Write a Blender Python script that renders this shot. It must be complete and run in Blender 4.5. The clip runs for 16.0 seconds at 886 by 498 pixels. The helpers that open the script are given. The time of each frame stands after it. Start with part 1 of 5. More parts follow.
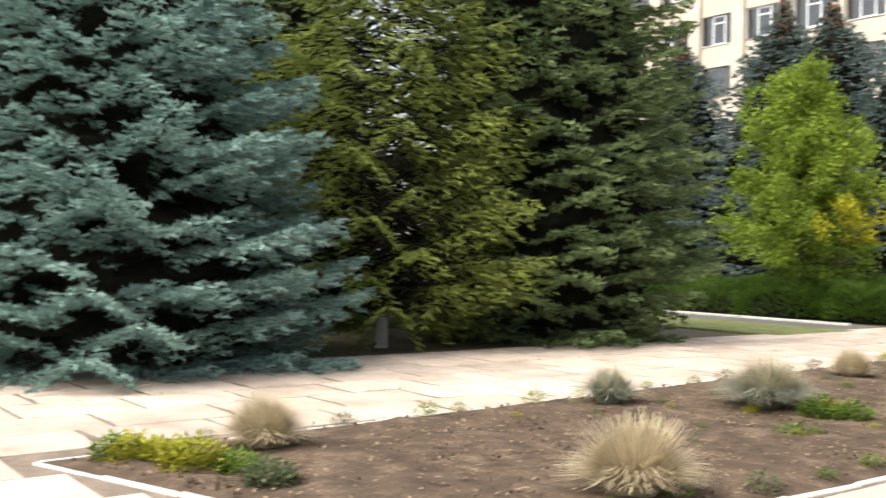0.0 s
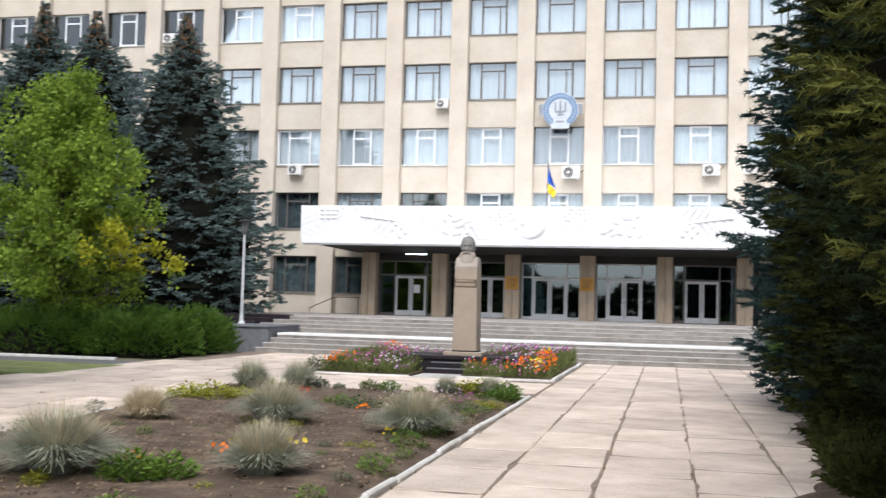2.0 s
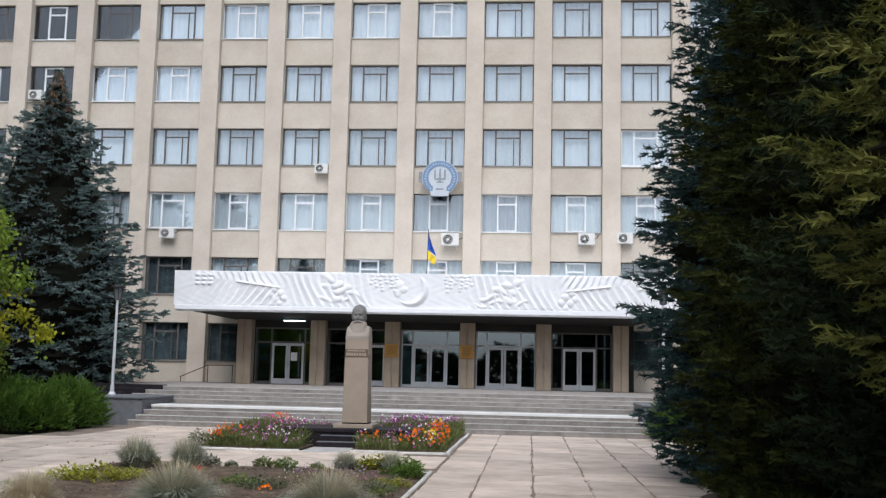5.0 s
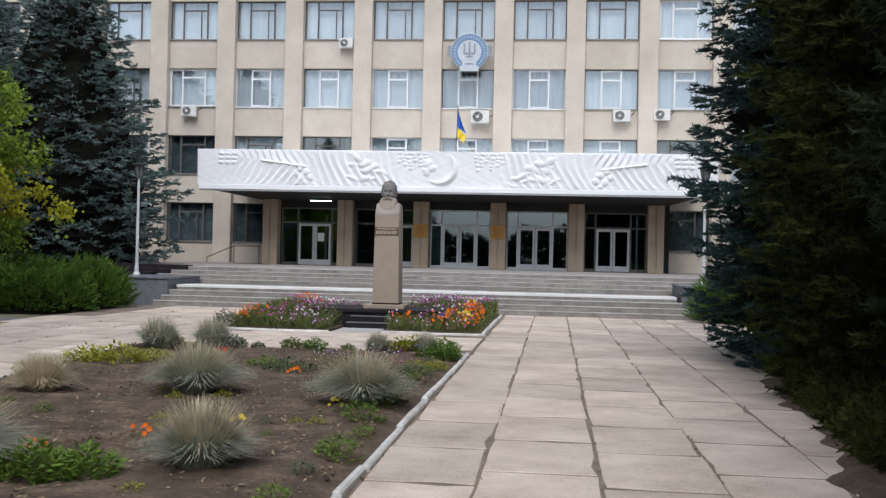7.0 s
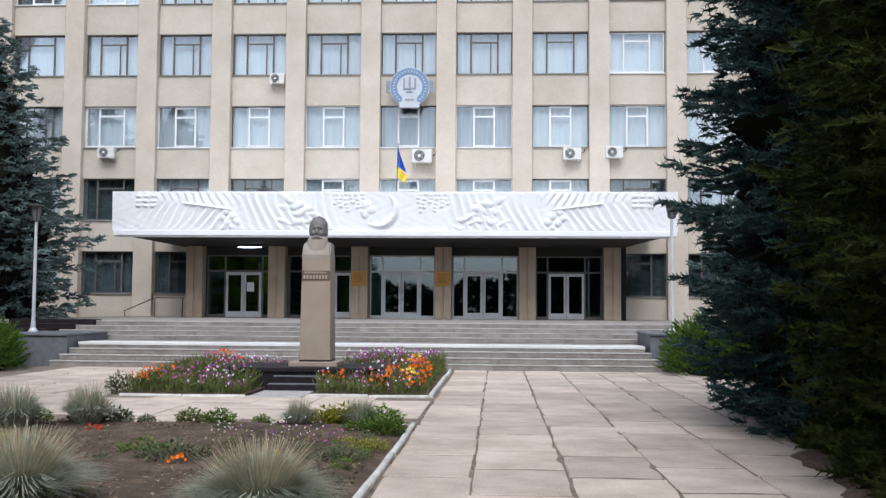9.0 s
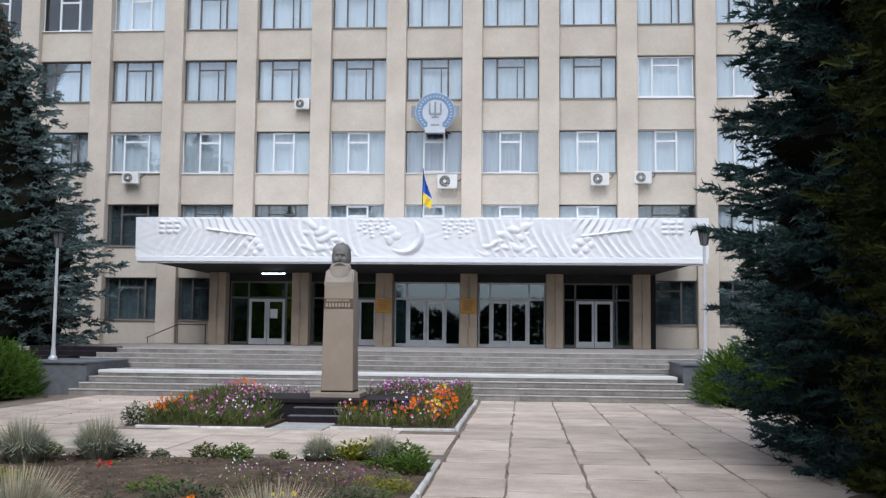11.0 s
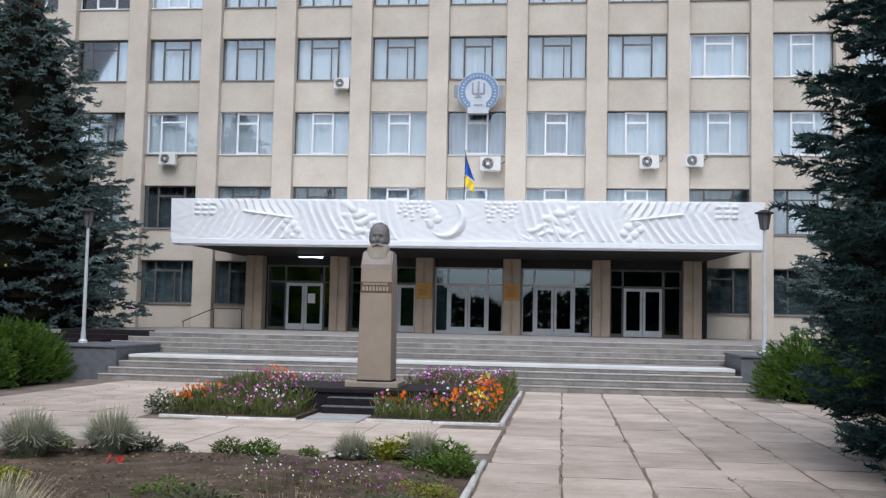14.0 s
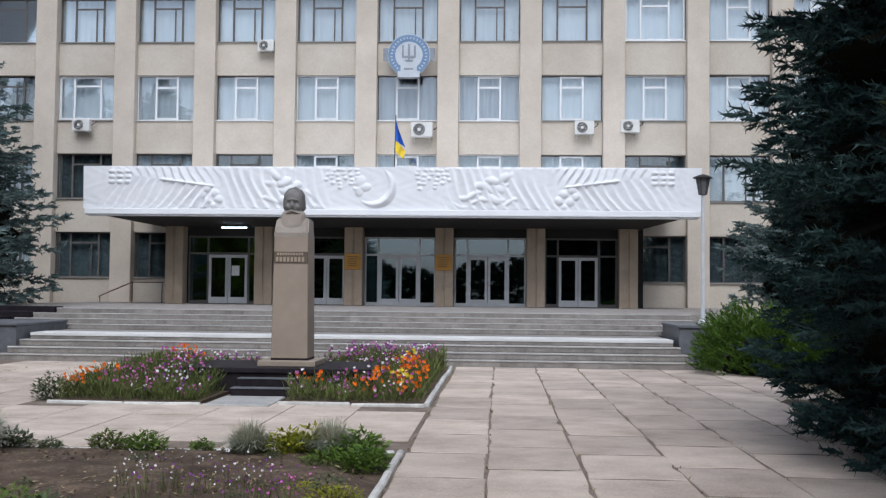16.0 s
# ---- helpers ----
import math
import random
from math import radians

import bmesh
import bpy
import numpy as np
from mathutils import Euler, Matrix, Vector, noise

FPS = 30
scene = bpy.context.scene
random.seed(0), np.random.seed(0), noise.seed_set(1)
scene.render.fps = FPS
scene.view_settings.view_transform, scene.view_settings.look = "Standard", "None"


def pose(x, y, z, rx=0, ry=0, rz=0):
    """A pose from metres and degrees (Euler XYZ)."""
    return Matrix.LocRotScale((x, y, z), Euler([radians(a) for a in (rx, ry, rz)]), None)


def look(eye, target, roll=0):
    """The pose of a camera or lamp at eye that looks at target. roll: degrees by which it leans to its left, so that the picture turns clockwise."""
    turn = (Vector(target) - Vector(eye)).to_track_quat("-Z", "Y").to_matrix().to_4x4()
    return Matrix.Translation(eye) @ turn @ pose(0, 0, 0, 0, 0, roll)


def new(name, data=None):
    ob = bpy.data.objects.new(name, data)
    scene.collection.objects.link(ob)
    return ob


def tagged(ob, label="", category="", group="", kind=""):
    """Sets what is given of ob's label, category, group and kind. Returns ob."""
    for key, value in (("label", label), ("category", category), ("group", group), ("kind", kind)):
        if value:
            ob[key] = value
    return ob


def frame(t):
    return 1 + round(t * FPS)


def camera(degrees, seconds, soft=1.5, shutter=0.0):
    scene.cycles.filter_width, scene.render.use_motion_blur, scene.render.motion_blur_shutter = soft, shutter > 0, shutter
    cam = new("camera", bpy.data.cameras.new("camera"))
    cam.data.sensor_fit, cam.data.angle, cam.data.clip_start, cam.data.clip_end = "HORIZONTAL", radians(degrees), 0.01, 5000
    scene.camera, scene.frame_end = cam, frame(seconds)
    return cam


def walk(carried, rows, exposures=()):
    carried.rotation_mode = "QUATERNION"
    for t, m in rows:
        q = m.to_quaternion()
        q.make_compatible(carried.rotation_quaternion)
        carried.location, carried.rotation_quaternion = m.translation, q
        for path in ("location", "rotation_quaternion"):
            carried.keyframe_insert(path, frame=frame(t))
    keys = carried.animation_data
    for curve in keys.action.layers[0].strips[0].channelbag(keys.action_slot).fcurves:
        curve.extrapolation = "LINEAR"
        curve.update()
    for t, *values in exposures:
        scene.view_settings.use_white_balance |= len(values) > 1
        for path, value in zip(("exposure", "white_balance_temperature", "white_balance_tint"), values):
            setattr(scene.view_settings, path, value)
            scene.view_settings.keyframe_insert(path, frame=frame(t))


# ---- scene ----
cam = camera(47, 16.0, soft=1.3, shutter=0.3)
EXPOSURES = [(0, 1.3, 7000, 10), (0.5, 1.55, 6800, 10), (1.0, 1.40, 6600, 10), (1.5, 1.1, 6300, 10), (2.0, 0.68, 6200, 10), (2.5, 0.40, 6100, 10), (3.0, 0.18, 6000, 10), (3.5, 0.20, 6000, 10), (6.0, 0.1, 6000, 10), (7.0, 0.08, 6000, 10), (8.0, 0.18, 5900, 10), (9.0, 0.25, 5900, 10), (9.5, 0.27, 5900, 10), (10.0, 0.06, 5800, 10), (12.5, 0.05, 5800, 10), (14.5, 0.03, 5800, 10), (16.0, -0.05, 5800, 10)]
PATH = [
    (0, (8.169, -55.567, 2.022), (6.566, -54.371, 2.027), 1.1),
    (0.5, (7.422, -55.069, 1.92), (6.067, -53.598, 1.956), 1.4),
    (1, (6.718, -54.024, 1.876), (5.662, -52.326, 1.93), 0.8),
    (1.5, (6.154, -53.24, 1.81), (5.448, -51.37, 1.887), 1.2),
    (2, (5.732, -52.99, 1.751), (5.301, -51.04, 1.862), 1.5),
    (2.5, (5.467, -52.867, 1.8), (5.156, -50.9, 1.982), 1.0),
    (3, (5.241, -52.694, 1.869), (5.011, -50.711, 1.988), 0.8),
    (3.5, (5.227, -52.578, 1.898), (5.0559, -50.5999, 2.136), 0.7),
    (3.7, (5.197, -52.608, 1.903), (5.044, -50.634, 2.182), 0.5),
    (6, (4.844, -52.721, 1.806), (4.6486, -50.7387, 1.987), 1.9),
    (6.5, (4.767, -52.186, 1.773), (4.5612, -50.2008, 1.891), 1.7),
    (7, (4.656, -51.402, 1.774), (4.4378, -49.4138, 1.788), 1.3),
    (7.5, (4.541, -50.494, 1.746), (4.2934, -48.5099, 1.762), 1.0),
    (8, (4.441, -49.481, 1.714), (4.2112, -47.4952, 1.797), 0.7),
    (8.5, (4.442, -48.603, 1.726), (4.2916, -46.6110, 1.815), 0.3),
    (9, (4.335, -47.826, 1.698), (4.2286, -45.8320, 1.813), 0.4),
    (9.5, (4.302, -47.387, 1.701), (4.177, -45.397, 1.856), 0.3),
    (10, (4.261, -47.202, 1.75), (4.1173, -45.2142, 1.915), 0.3),
    (12.5, (4.299, -47.177, 1.766), (4.1235, -45.1920, 1.932), 1.1),
    (13, (4.232, -46.763, 1.764), (4.0375, -44.7791, 1.932), 1.2),
    (13.5, (4.135, -46.296, 1.766), (3.9228, -44.3142, 1.927), 1.2),
    (14, (4.08, -45.805, 1.754), (3.8455, -43.8234, 1.893), 1.2),
    (14.5, (4.058, -45.346, 1.777), (3.8129, -43.3634, 1.884), 1.2),
    (15, (4.08, -44.883, 1.784), (3.8789, -42.8961, 1.886), 1.0),
    (15.5, (4.146, -44.389, 1.727), (4.0306, -42.3940, 1.812), 0.8),
    (16, (4.203, -44.327, 1.78), (4.0917, -42.3318, 1.864), 0.6),
]
walk(cam, [(t, look(eye, target, roll)) for t, eye, target, roll in PATH], EXPOSURES)

# ---- world and light: a bright overcast day ----
world = bpy.data.worlds.new("overcast_sky")
scene.world = world
world.use_nodes = True
wn = world.node_tree
sky = wn.nodes.new("ShaderNodeTexSky")
sky.sky_type = "NISHITA"
sky.sun_disc = False
sky.sun_elevation = radians(52)
sky.sun_rotation = radians(179)
sky.air_density, sky.dust_density, sky.ozone_density = 1.0, 2.5, 1.0
hsv = wn.nodes.new("ShaderNodeHueSaturation")
hsv.inputs["Saturation"].default_value = 0.5
wn.links.new(sky.outputs["Color"], hsv.inputs["Color"])
wn.links.new(hsv.outputs["Color"], wn.nodes["Background"].inputs["Color"])
wn.nodes["Background"].inputs["Strength"].default_value = 0.13

sun_data = bpy.data.lights.new("sun", "SUN")
sun_data.energy, sun_data.angle, sun_data.color = 1.9, radians(38), (1.0, 0.97, 0.93)
sun = new("sun", sun_data)
sun.matrix_world = look((1, -66, 64), (0, -20, 0))
tagged(sun, kind="structure")


# ---- materials ----
def surface(name, c1, c2, scale=4.0, rough=0.8, bump=0.2, fine=60.0, metal=0.0, island=0.0, random_ob=0.0, spec=0.4, c3=None, sheen=0.0):
    """Two colours mixed by coarse and fine noise, with fine relief and optional variation per piece."""
    m = bpy.data.materials.new(name)
    m.use_nodes = True
    nt = m.node_tree
    bs = nt.nodes["Principled BSDF"]
    bs.inputs["Roughness"].default_value = rough
    bs.inputs["Metallic"].default_value = metal
    bs.inputs["Specular IOR Level"].default_value = spec
    tc = nt.nodes.new("ShaderNodeNewGeometry")
    n1 = nt.nodes.new("ShaderNodeTexNoise")
    n1.inputs["Scale"].default_value = scale
    n1.inputs["Detail"].default_value = 6
    n1.inputs["Roughness"].default_value = 0.65
    n2 = nt.nodes.new("ShaderNodeTexNoise")
    n2.inputs["Scale"].default_value = fine
    n2.inputs["Detail"].default_value = 3
    for n in (n1, n2):
        nt.links.new(tc.outputs["Position"], n.inputs["Vector"])
    add = nt.nodes.new("ShaderNodeMath")
    add.operation = "MULTIPLY_ADD"
    add.inputs[1].default_value = 0.4
    nt.links.new(n2.outputs["Fac"], add.inputs[0])
    nt.links.new(n1.outputs["Fac"], add.inputs[2])
    ramp = nt.nodes.new("ShaderNodeValToRGB")
    ramp.color_ramp.elements[0].position, ramp.color_ramp.elements[1].position = 0.45, 0.95
    ramp.color_ramp.elements[0].color = (*c1, 1)
    ramp.color_ramp.elements[1].color = (*c2, 1)
    if c3:
        e = ramp.color_ramp.elements.new(0.72)
        e.color = (*c3, 1)
    nt.links.new(add.outputs[0], ramp.inputs["Fac"])
    out = ramp.outputs["Color"]
    for amount, node, sock in ((island, "ShaderNodeNewGeometry", "Random Per Island"), (random_ob, "ShaderNodeObjectInfo", "Random")):
        if amount:
            rnd = nt.nodes.new(node)
            mr = nt.nodes.new("ShaderNodeMapRange")
            mr.inputs["To Min"].default_value, mr.inputs["To Max"].default_value = 1 - amount, 1 + amount
            nt.links.new(rnd.outputs[sock], mr.inputs["Value"])
            hs = nt.nodes.new("ShaderNodeHueSaturation")
            nt.links.new(mr.outputs["Result"], hs.inputs["Value"])
            nt.links.new(out, hs.inputs["Color"])
            out = hs.outputs["Color"]
    nt.links.new(out, bs.inputs["Base Color"])
    if bump:
        bp = nt.nodes.new("ShaderNodeBump")
        bp.inputs["Strength"].default_value = bump
        bp.inputs["Distance"].default_value = 0.02
        nt.links.new(add.outputs[0], bp.inputs["Height"])
        nt.links.new(bp.outputs["Normal"], bs.inputs["Normal"])
    if sheen:
        bs.inputs["Sheen Weight"].default_value = sheen
    return m


def leaf_surface(name, c1, c2, island=0.35, rough=0.6, scale=1.2, through_light=0.25, spec=0.25):
    m = surface(name, c1, c2, scale=scale, rough=rough, bump=0.0, fine=9.0, island=island, spec=spec)
    nt = m.node_tree
    bs = nt.nodes["Principled BSDF"]
    tr = nt.nodes.new("ShaderNodeBsdfTranslucent")
    col = bs.inputs["Base Color"].links[0].from_socket
    nt.links.new(col, tr.inputs["Color"])
    mix = nt.nodes.new("ShaderNodeMixShader")
    mix.inputs[0].default_value = through_light
    nt.links.new(bs.outputs[0], mix.inputs[1])
    nt.links.new(tr.outputs[0], mix.inputs[2])
    nt.links.new(mix.outputs[0], nt.nodes["Material Output"].inputs["Surface"])
    return m


def glass(name, tint, gloss_rough=0.02, ior=1.5, wobble=0.04, coat=(0.72, 0.88, 1.0)):
    m = bpy.data.materials.new(name)
    m.use_nodes = True
    nt = m.node_tree
    nt.nodes.remove(nt.nodes["Principled BSDF"])
    fr = nt.nodes.new("ShaderNodeFresnel")
    fr.inputs["IOR"].default_value = ior
    tr = nt.nodes.new("ShaderNodeBsdfTransparent")
    tr.inputs["Color"].default_value = (*tint, 1)
    gl = nt.nodes.new("ShaderNodeBsdfGlossy")
    gl.inputs["Roughness"].default_value = gloss_rough
    gl.inputs["Color"].default_value = (*coat, 1)
    no = nt.nodes.new("ShaderNodeTexNoise")
    no.inputs["Scale"].default_value = 0.8
    bp = nt.nodes.new("ShaderNodeBump")
    bp.inputs["Strength"].default_value = wobble
    nt.links.new(no.outputs["Fac"], bp.inputs["Height"])
    nt.links.new(bp.outputs["Normal"], gl.inputs["Normal"])
    mix = nt.nodes.new("ShaderNodeMixShader")
    nt.links.new(fr.outputs[0], mix.inputs[0])
    nt.links.new(tr.outputs[0], mix.inputs[1])
    nt.links.new(gl.outputs[0], mix.inputs[2])
    nt.links.new(mix.outputs[0], nt.nodes["Material Output"].inputs["Surface"])
    return m


def glow(name, colour, strength):
    m = bpy.data.materials.new(name)
    m.use_nodes = True
    bs = m.node_tree.nodes["Principled BSDF"]
    bs.inputs["Base Color"].default_value = (*colour, 1)
    bs.inputs["Emission Color"].default_value = (*colour, 1)
    bs.inputs["Emission Strength"].default_value = strength
    return m


FACADE = surface("facade_render", (0.485, 0.422, 0.345), (0.63, 0.572, 0.49), 0.5, 0.85, 0.15, 14, random_ob=0.04)
PILASTER = surface("pilaster_stone", (0.50, 0.435, 0.358), (0.655, 0.580, 0.495), 0.6, 0.85, 0.15, 16, random_ob=0.03)
COLUMN = surface("column_stone", (0.30, 0.235, 0.17), (0.43, 0.345, 0.26), 1.2, 0.7, 0.12, 22)
RELIEF = surface("white_relief_paint", (0.80, 0.81, 0.83), (0.89, 0.89, 0.90), 1.5, 0.7, 0.2, 25)
# Near-black puts the underside's shadow into the colour; lintels and roof reuse it.
SOFFIT = surface("soffit_shadow_black", (0.016, 0.015, 0.015), (0.034, 0.031, 0.029), 1.0, 0.8, 0.1, 20)
# The lobby's shade is put into this near-black colour; floor slabs share it.
INTERIOR = surface("shade_black_interior", (0.014, 0.014, 0.014), (0.030, 0.029, 0.028), 0.8, 0.9, 0.05, 10)
ROOM = surface("office_wall", (0.14, 0.145, 0.15), (0.22, 0.225, 0.23), 0.8, 0.9, 0.05, 10)
FRAME_DARK = surface("brown_window_paint", (0.075, 0.068, 0.064), (0.15, 0.138, 0.13), 3, 0.55, 0.1, 40)
FRAME_WHITE = surface("white_window_plastic", (0.74, 0.75, 0.77), (0.84, 0.85, 0.86), 2, 0.35, 0.0, 30)
DOOR_FRAME = surface("grey_white_aluminium", (0.46, 0.47, 0.48), (0.60, 0.61, 0.62), 2, 0.4, 0.05, 30)
SILL = surface("tin_sill", (0.24, 0.23, 0.22), (0.36, 0.35, 0.33), 4, 0.5, 0.1, 30, metal=0.3)
CURTAIN = surface("net_curtain", (0.66, 0.71, 0.75), (0.80, 0.835, 0.855), 1.4, 0.9, 0.0, 18, random_ob=0.12)
BLIND = surface("vertical_blind", (0.50, 0.53, 0.58), (0.66, 0.69, 0.74), 1.4, 0.9, 0.0, 18, random_ob=0.15)
GLASS = glass("window_glass", (0.94, 0.97, 0.99), ior=2.1, coat=(0.90, 0.93, 0.95))
GLASS_DOOR = glass("entrance_glass", (0.30, 0.33, 0.37), ior=2.5, wobble=0.02)
CONCRETE = surface("pale_concrete_slab", (0.36, 0.288, 0.231), (0.69, 0.588, 0.503), 1.1, 0.9, 0.4, 38, random_ob=0.15, c3=(0.55, 0.457, 0.380))
JOINT = surface("dirt_in_joints", (0.12, 0.092, 0.07), (0.30, 0.24, 0.19), 3, 0.95, 0.5, 40)
STEP = surface("grey_stone_step", (0.17, 0.152, 0.135), (0.37, 0.34, 0.31), 2.6, 0.8, 0.35, 22, random_ob=0.12)
NOSING = surface("worn_pale_nosing", (0.34, 0.33, 0.31), (0.58, 0.56, 0.54), 2.0, 0.75, 0.3, 18, random_ob=0.08)
STEP_LIGHT = surface("pale_stone_landing", (0.62, 0.61, 0.59), (0.78, 0.77, 0.75), 1.2, 0.75, 0.15, 30)
GRANITE = surface("grey_granite", (0.10, 0.105, 0.115), (0.17, 0.175, 0.19), 5, 0.55, 0.1, 80)
GRANITE_BLACK = surface("black_granite", (0.010, 0.008, 0.010), (0.028, 0.022, 0.026), 5, 0.6, 0.05, 90, spec=0.15)
PEDESTAL = surface("brown_granite", (0.27, 0.215, 0.165), (0.36, 0.295, 0.23), 1.5, 0.6, 0.1, 110)
BUST = surface("warm_grey_stone", (0.26, 0.225, 0.19), (0.38, 0.33, 0.28), 3, 0.75, 0.2, 60)
SOIL = surface("dry_brown_soil", (0.042, 0.027, 0.018), (0.20, 0.140, 0.095), 2.6, 0.95, 1.0, 24, c3=(0.095, 0.066, 0.044))
LITTER = surface("dry_leaf_litter", (0.16, 0.11, 0.06), (0.34, 0.26, 0.16), 3, 0.9, 0.2, 30, island=0.5)
GROUND = surface("grass_and_earth", (0.085, 0.080, 0.045), (0.21, 0.18, 0.12), 0.7, 0.95, 0.6, 14)
LAWN = surface("thin_yellow_green_grass", (0.10, 0.13, 0.035), (0.30, 0.31, 0.13), 1.6, 0.95, 0.6, 40, c3=(0.19, 0.21, 0.075))
ASPHALT = surface("old_asphalt", (0.10, 0.098, 0.095), (0.17, 0.165, 0.16), 1.0, 0.9, 0.4, 70)
KERB = surface("whitewashed_kerb", (0.44, 0.42, 0.38), (0.74, 0.73, 0.70), 4, 0.85, 0.5, 35, random_ob=0.1)
BARK = surface("grey_brown_bark", (0.05, 0.04, 0.032), (0.13, 0.105, 0.085), 6, 0.95, 0.9, 40)
# Near-black that puts the shade inside crowns and mounds into the colour.
INNER_SHADE = surface("inner_shade_twigs", (0.006, 0.007, 0.005), (0.014, 0.014, 0.010), 5, 0.95, 0.0, 40, spec=0.03)
TWIG_BROWN = surface("brown_bare_twigs", (0.045, 0.035, 0.018), (0.10, 0.08, 0.045), 5, 0.95, 0.0, 40)
HEAD = surface("dark_weathered_stone", (0.115, 0.112, 0.108), (0.235, 0.225, 0.212), 5, 0.75, 0.25, 60)
LIMEWASH = surface("whitewashed_bark", (0.42, 0.43, 0.44), (0.62, 0.63, 0.64), 5, 0.9, 0.6, 40)
NEEDLE_BLUE = leaf_surface("blue_spruce_needles", (0.100, 0.180, 0.165), (0.33, 0.49, 0.44), 0.4)
NEEDLE_GREEN = leaf_surface("green_spruce_needles", (0.070, 0.112, 0.048), (0.230, 0.305, 0.132), 0.4)
# DARK, SHADE, OLIVE and TIPS carry the path spruces' shade in their colour.
NEEDLE_DARK = leaf_surface("shaded_blue_green_needles", (0.010, 0.026, 0.026), (0.062, 0.102, 0.096), 0.4, through_light=0.1, spec=0.06)
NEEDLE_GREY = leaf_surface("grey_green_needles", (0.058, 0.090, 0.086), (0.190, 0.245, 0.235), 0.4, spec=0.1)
NEEDLE_SHADE = leaf_surface("shaded_green_needles", (0.006, 0.012, 0.006), (0.034, 0.050, 0.022), 0.4, through_light=0.1, spec=0.05)
NEEDLE_YELLOW = leaf_surface("yellow_green_needles", (0.100, 0.132, 0.028), (0.31, 0.375, 0.086), 0.4)
NEEDLE_OLIVE = leaf_surface("shaded_olive_needles", (0.006, 0.009, 0.003), (0.056, 0.066, 0.017), 0.4, through_light=0.1, spec=0.05)
# Lit tips and the shade between them are both in this colour ramp.
NEEDLE_TIPS = leaf_surface("shaded_needles_lit_tips", (0.006, 0.009, 0.003), (0.165, 0.175, 0.042), 0.4, through_light=0.12, spec=0.06)
CONE = surface("brown_spruce_cone", (0.085, 0.045, 0.022), (0.22, 0.12, 0.06), 6, 0.8, 0.0, 40, island=0.3)
# Added backing: its teal stands for the dim reflection in bare windows.
REFLECTION_TEAL = surface("dim_teal_drape", (0.050, 0.072, 0.080), (0.105, 0.135, 0.145), 1.4, 0.9, 0.0, 18, random_ob=0.25)
HEM = leaf_surface("low_bough_green", (0.016, 0.021, 0.006), (0.070, 0.080, 0.020), 0.4, spec=0.06)
JUNIPER = leaf_surface("juniper_green", (0.036, 0.086, 0.010), (0.125, 0.215, 0.030), 0.35)
MAPLE = leaf_surface("maple_leaf_green", (0.095, 0.165, 0.020), (0.30, 0.40, 0.048), 0.35, through_light=0.4)
MAPLE_YELLOW = leaf_surface("maple_leaf_yellow", (0.26, 0.27, 0.015), (0.46, 0.45, 0.03), 0.25, through_light=0.4)
FESCUE = leaf_surface("blue_grey_grass_blade", (0.25, 0.275, 0.205), (0.47, 0.49, 0.385), 0.35)
STRAW = leaf_surface("straw_grass_stalk", (0.42, 0.35, 0.22), (0.66, 0.58, 0.42), 0.3)
STEM = leaf_surface("flower_foliage", (0.065, 0.085, 0.022), (0.20, 0.23, 0.075), 0.4)
WEED = leaf_surface("small_green_plant", (0.060, 0.120, 0.018), (0.18, 0.27, 0.04), 0.35)
WEED_YELLOW = leaf_surface("yellow_green_plant", (0.20, 0.22, 0.02), (0.38, 0.37, 0.04), 0.3)
GREYPLANT = leaf_surface("grey_green_plant", (0.060, 0.085, 0.040), (0.16, 0.195, 0.095), 0.35)
PETAL_PINK = leaf_surface("pink_petal", (0.40, 0.05, 0.27), (0.66, 0.22, 0.50), 0.35)
PETAL_WHITE = leaf_surface("white_petal", (0.70, 0.66, 0.68), (0.85, 0.82, 0.83), 0.15)
PETAL_ORANGE = leaf_surface("orange_petal", (0.72, 0.11, 0.004), (0.88, 0.24, 0.010), 0.2)
PETAL_YELLOW = leaf_surface("yellow_petal", (0.75, 0.55, 0.03), (0.88, 0.72, 0.08), 0.2)
PETAL_PURPLE = leaf_surface("purple_petal", (0.16, 0.03, 0.20), (0.32, 0.08, 0.38), 0.35)
PETAL_RED = leaf_surface("red_petal", (0.50, 0.02, 0.02), (0.70, 0.06, 0.04), 0.2)
PLASTIC = surface("aged_white_plastic", (0.62, 0.61, 0.58), (0.74, 0.73, 0.70), 3, 0.5, 0.05, 30)
BLACK = surface("black_plastic", (0.012, 0.012, 0.013), (0.03, 0.03, 0.032), 3, 0.5, 0.05, 30)
POLE = surface("silver_pole_paint", (0.52, 0.53, 0.54), (0.68, 0.69, 0.70), 3, 0.45, 0.05, 30, metal=0.2)
IRON = surface("dark_iron", (0.03, 0.03, 0.03), (0.07, 0.068, 0.065), 4, 0.6, 0.2, 30, metal=0.5)
RUST = surface("rusty_brown_rail", (0.08, 0.045, 0.03), (0.16, 0.09, 0.06), 6, 0.8, 0.3, 40)
LANTERN_GLASS = surface("smoky_lantern_pane", (0.10, 0.10, 0.105), (0.18, 0.18, 0.19), 3, 0.25, 0.0, 20)
BRASS = surface("dull_brass_plate", (0.36, 0.17, 0.025), (0.50, 0.26, 0.045), 4, 0.5, 0.1, 30, metal=0.3)
EMBLEM_BLUE = surface("faded_blue_enamel", (0.12, 0.20, 0.33), (0.20, 0.30, 0.45), 4, 0.5, 0.1, 30)
EMBLEM_WHITE = surface("white_enamel", (0.46, 0.50, 0.54), (0.58, 0.61, 0.65), 4, 0.5, 0.1, 30)
EMBLEM_GREY = surface("grey_enamel", (0.20, 0.22, 0.25), (0.32, 0.34, 0.38), 4, 0.5, 0.1, 30)
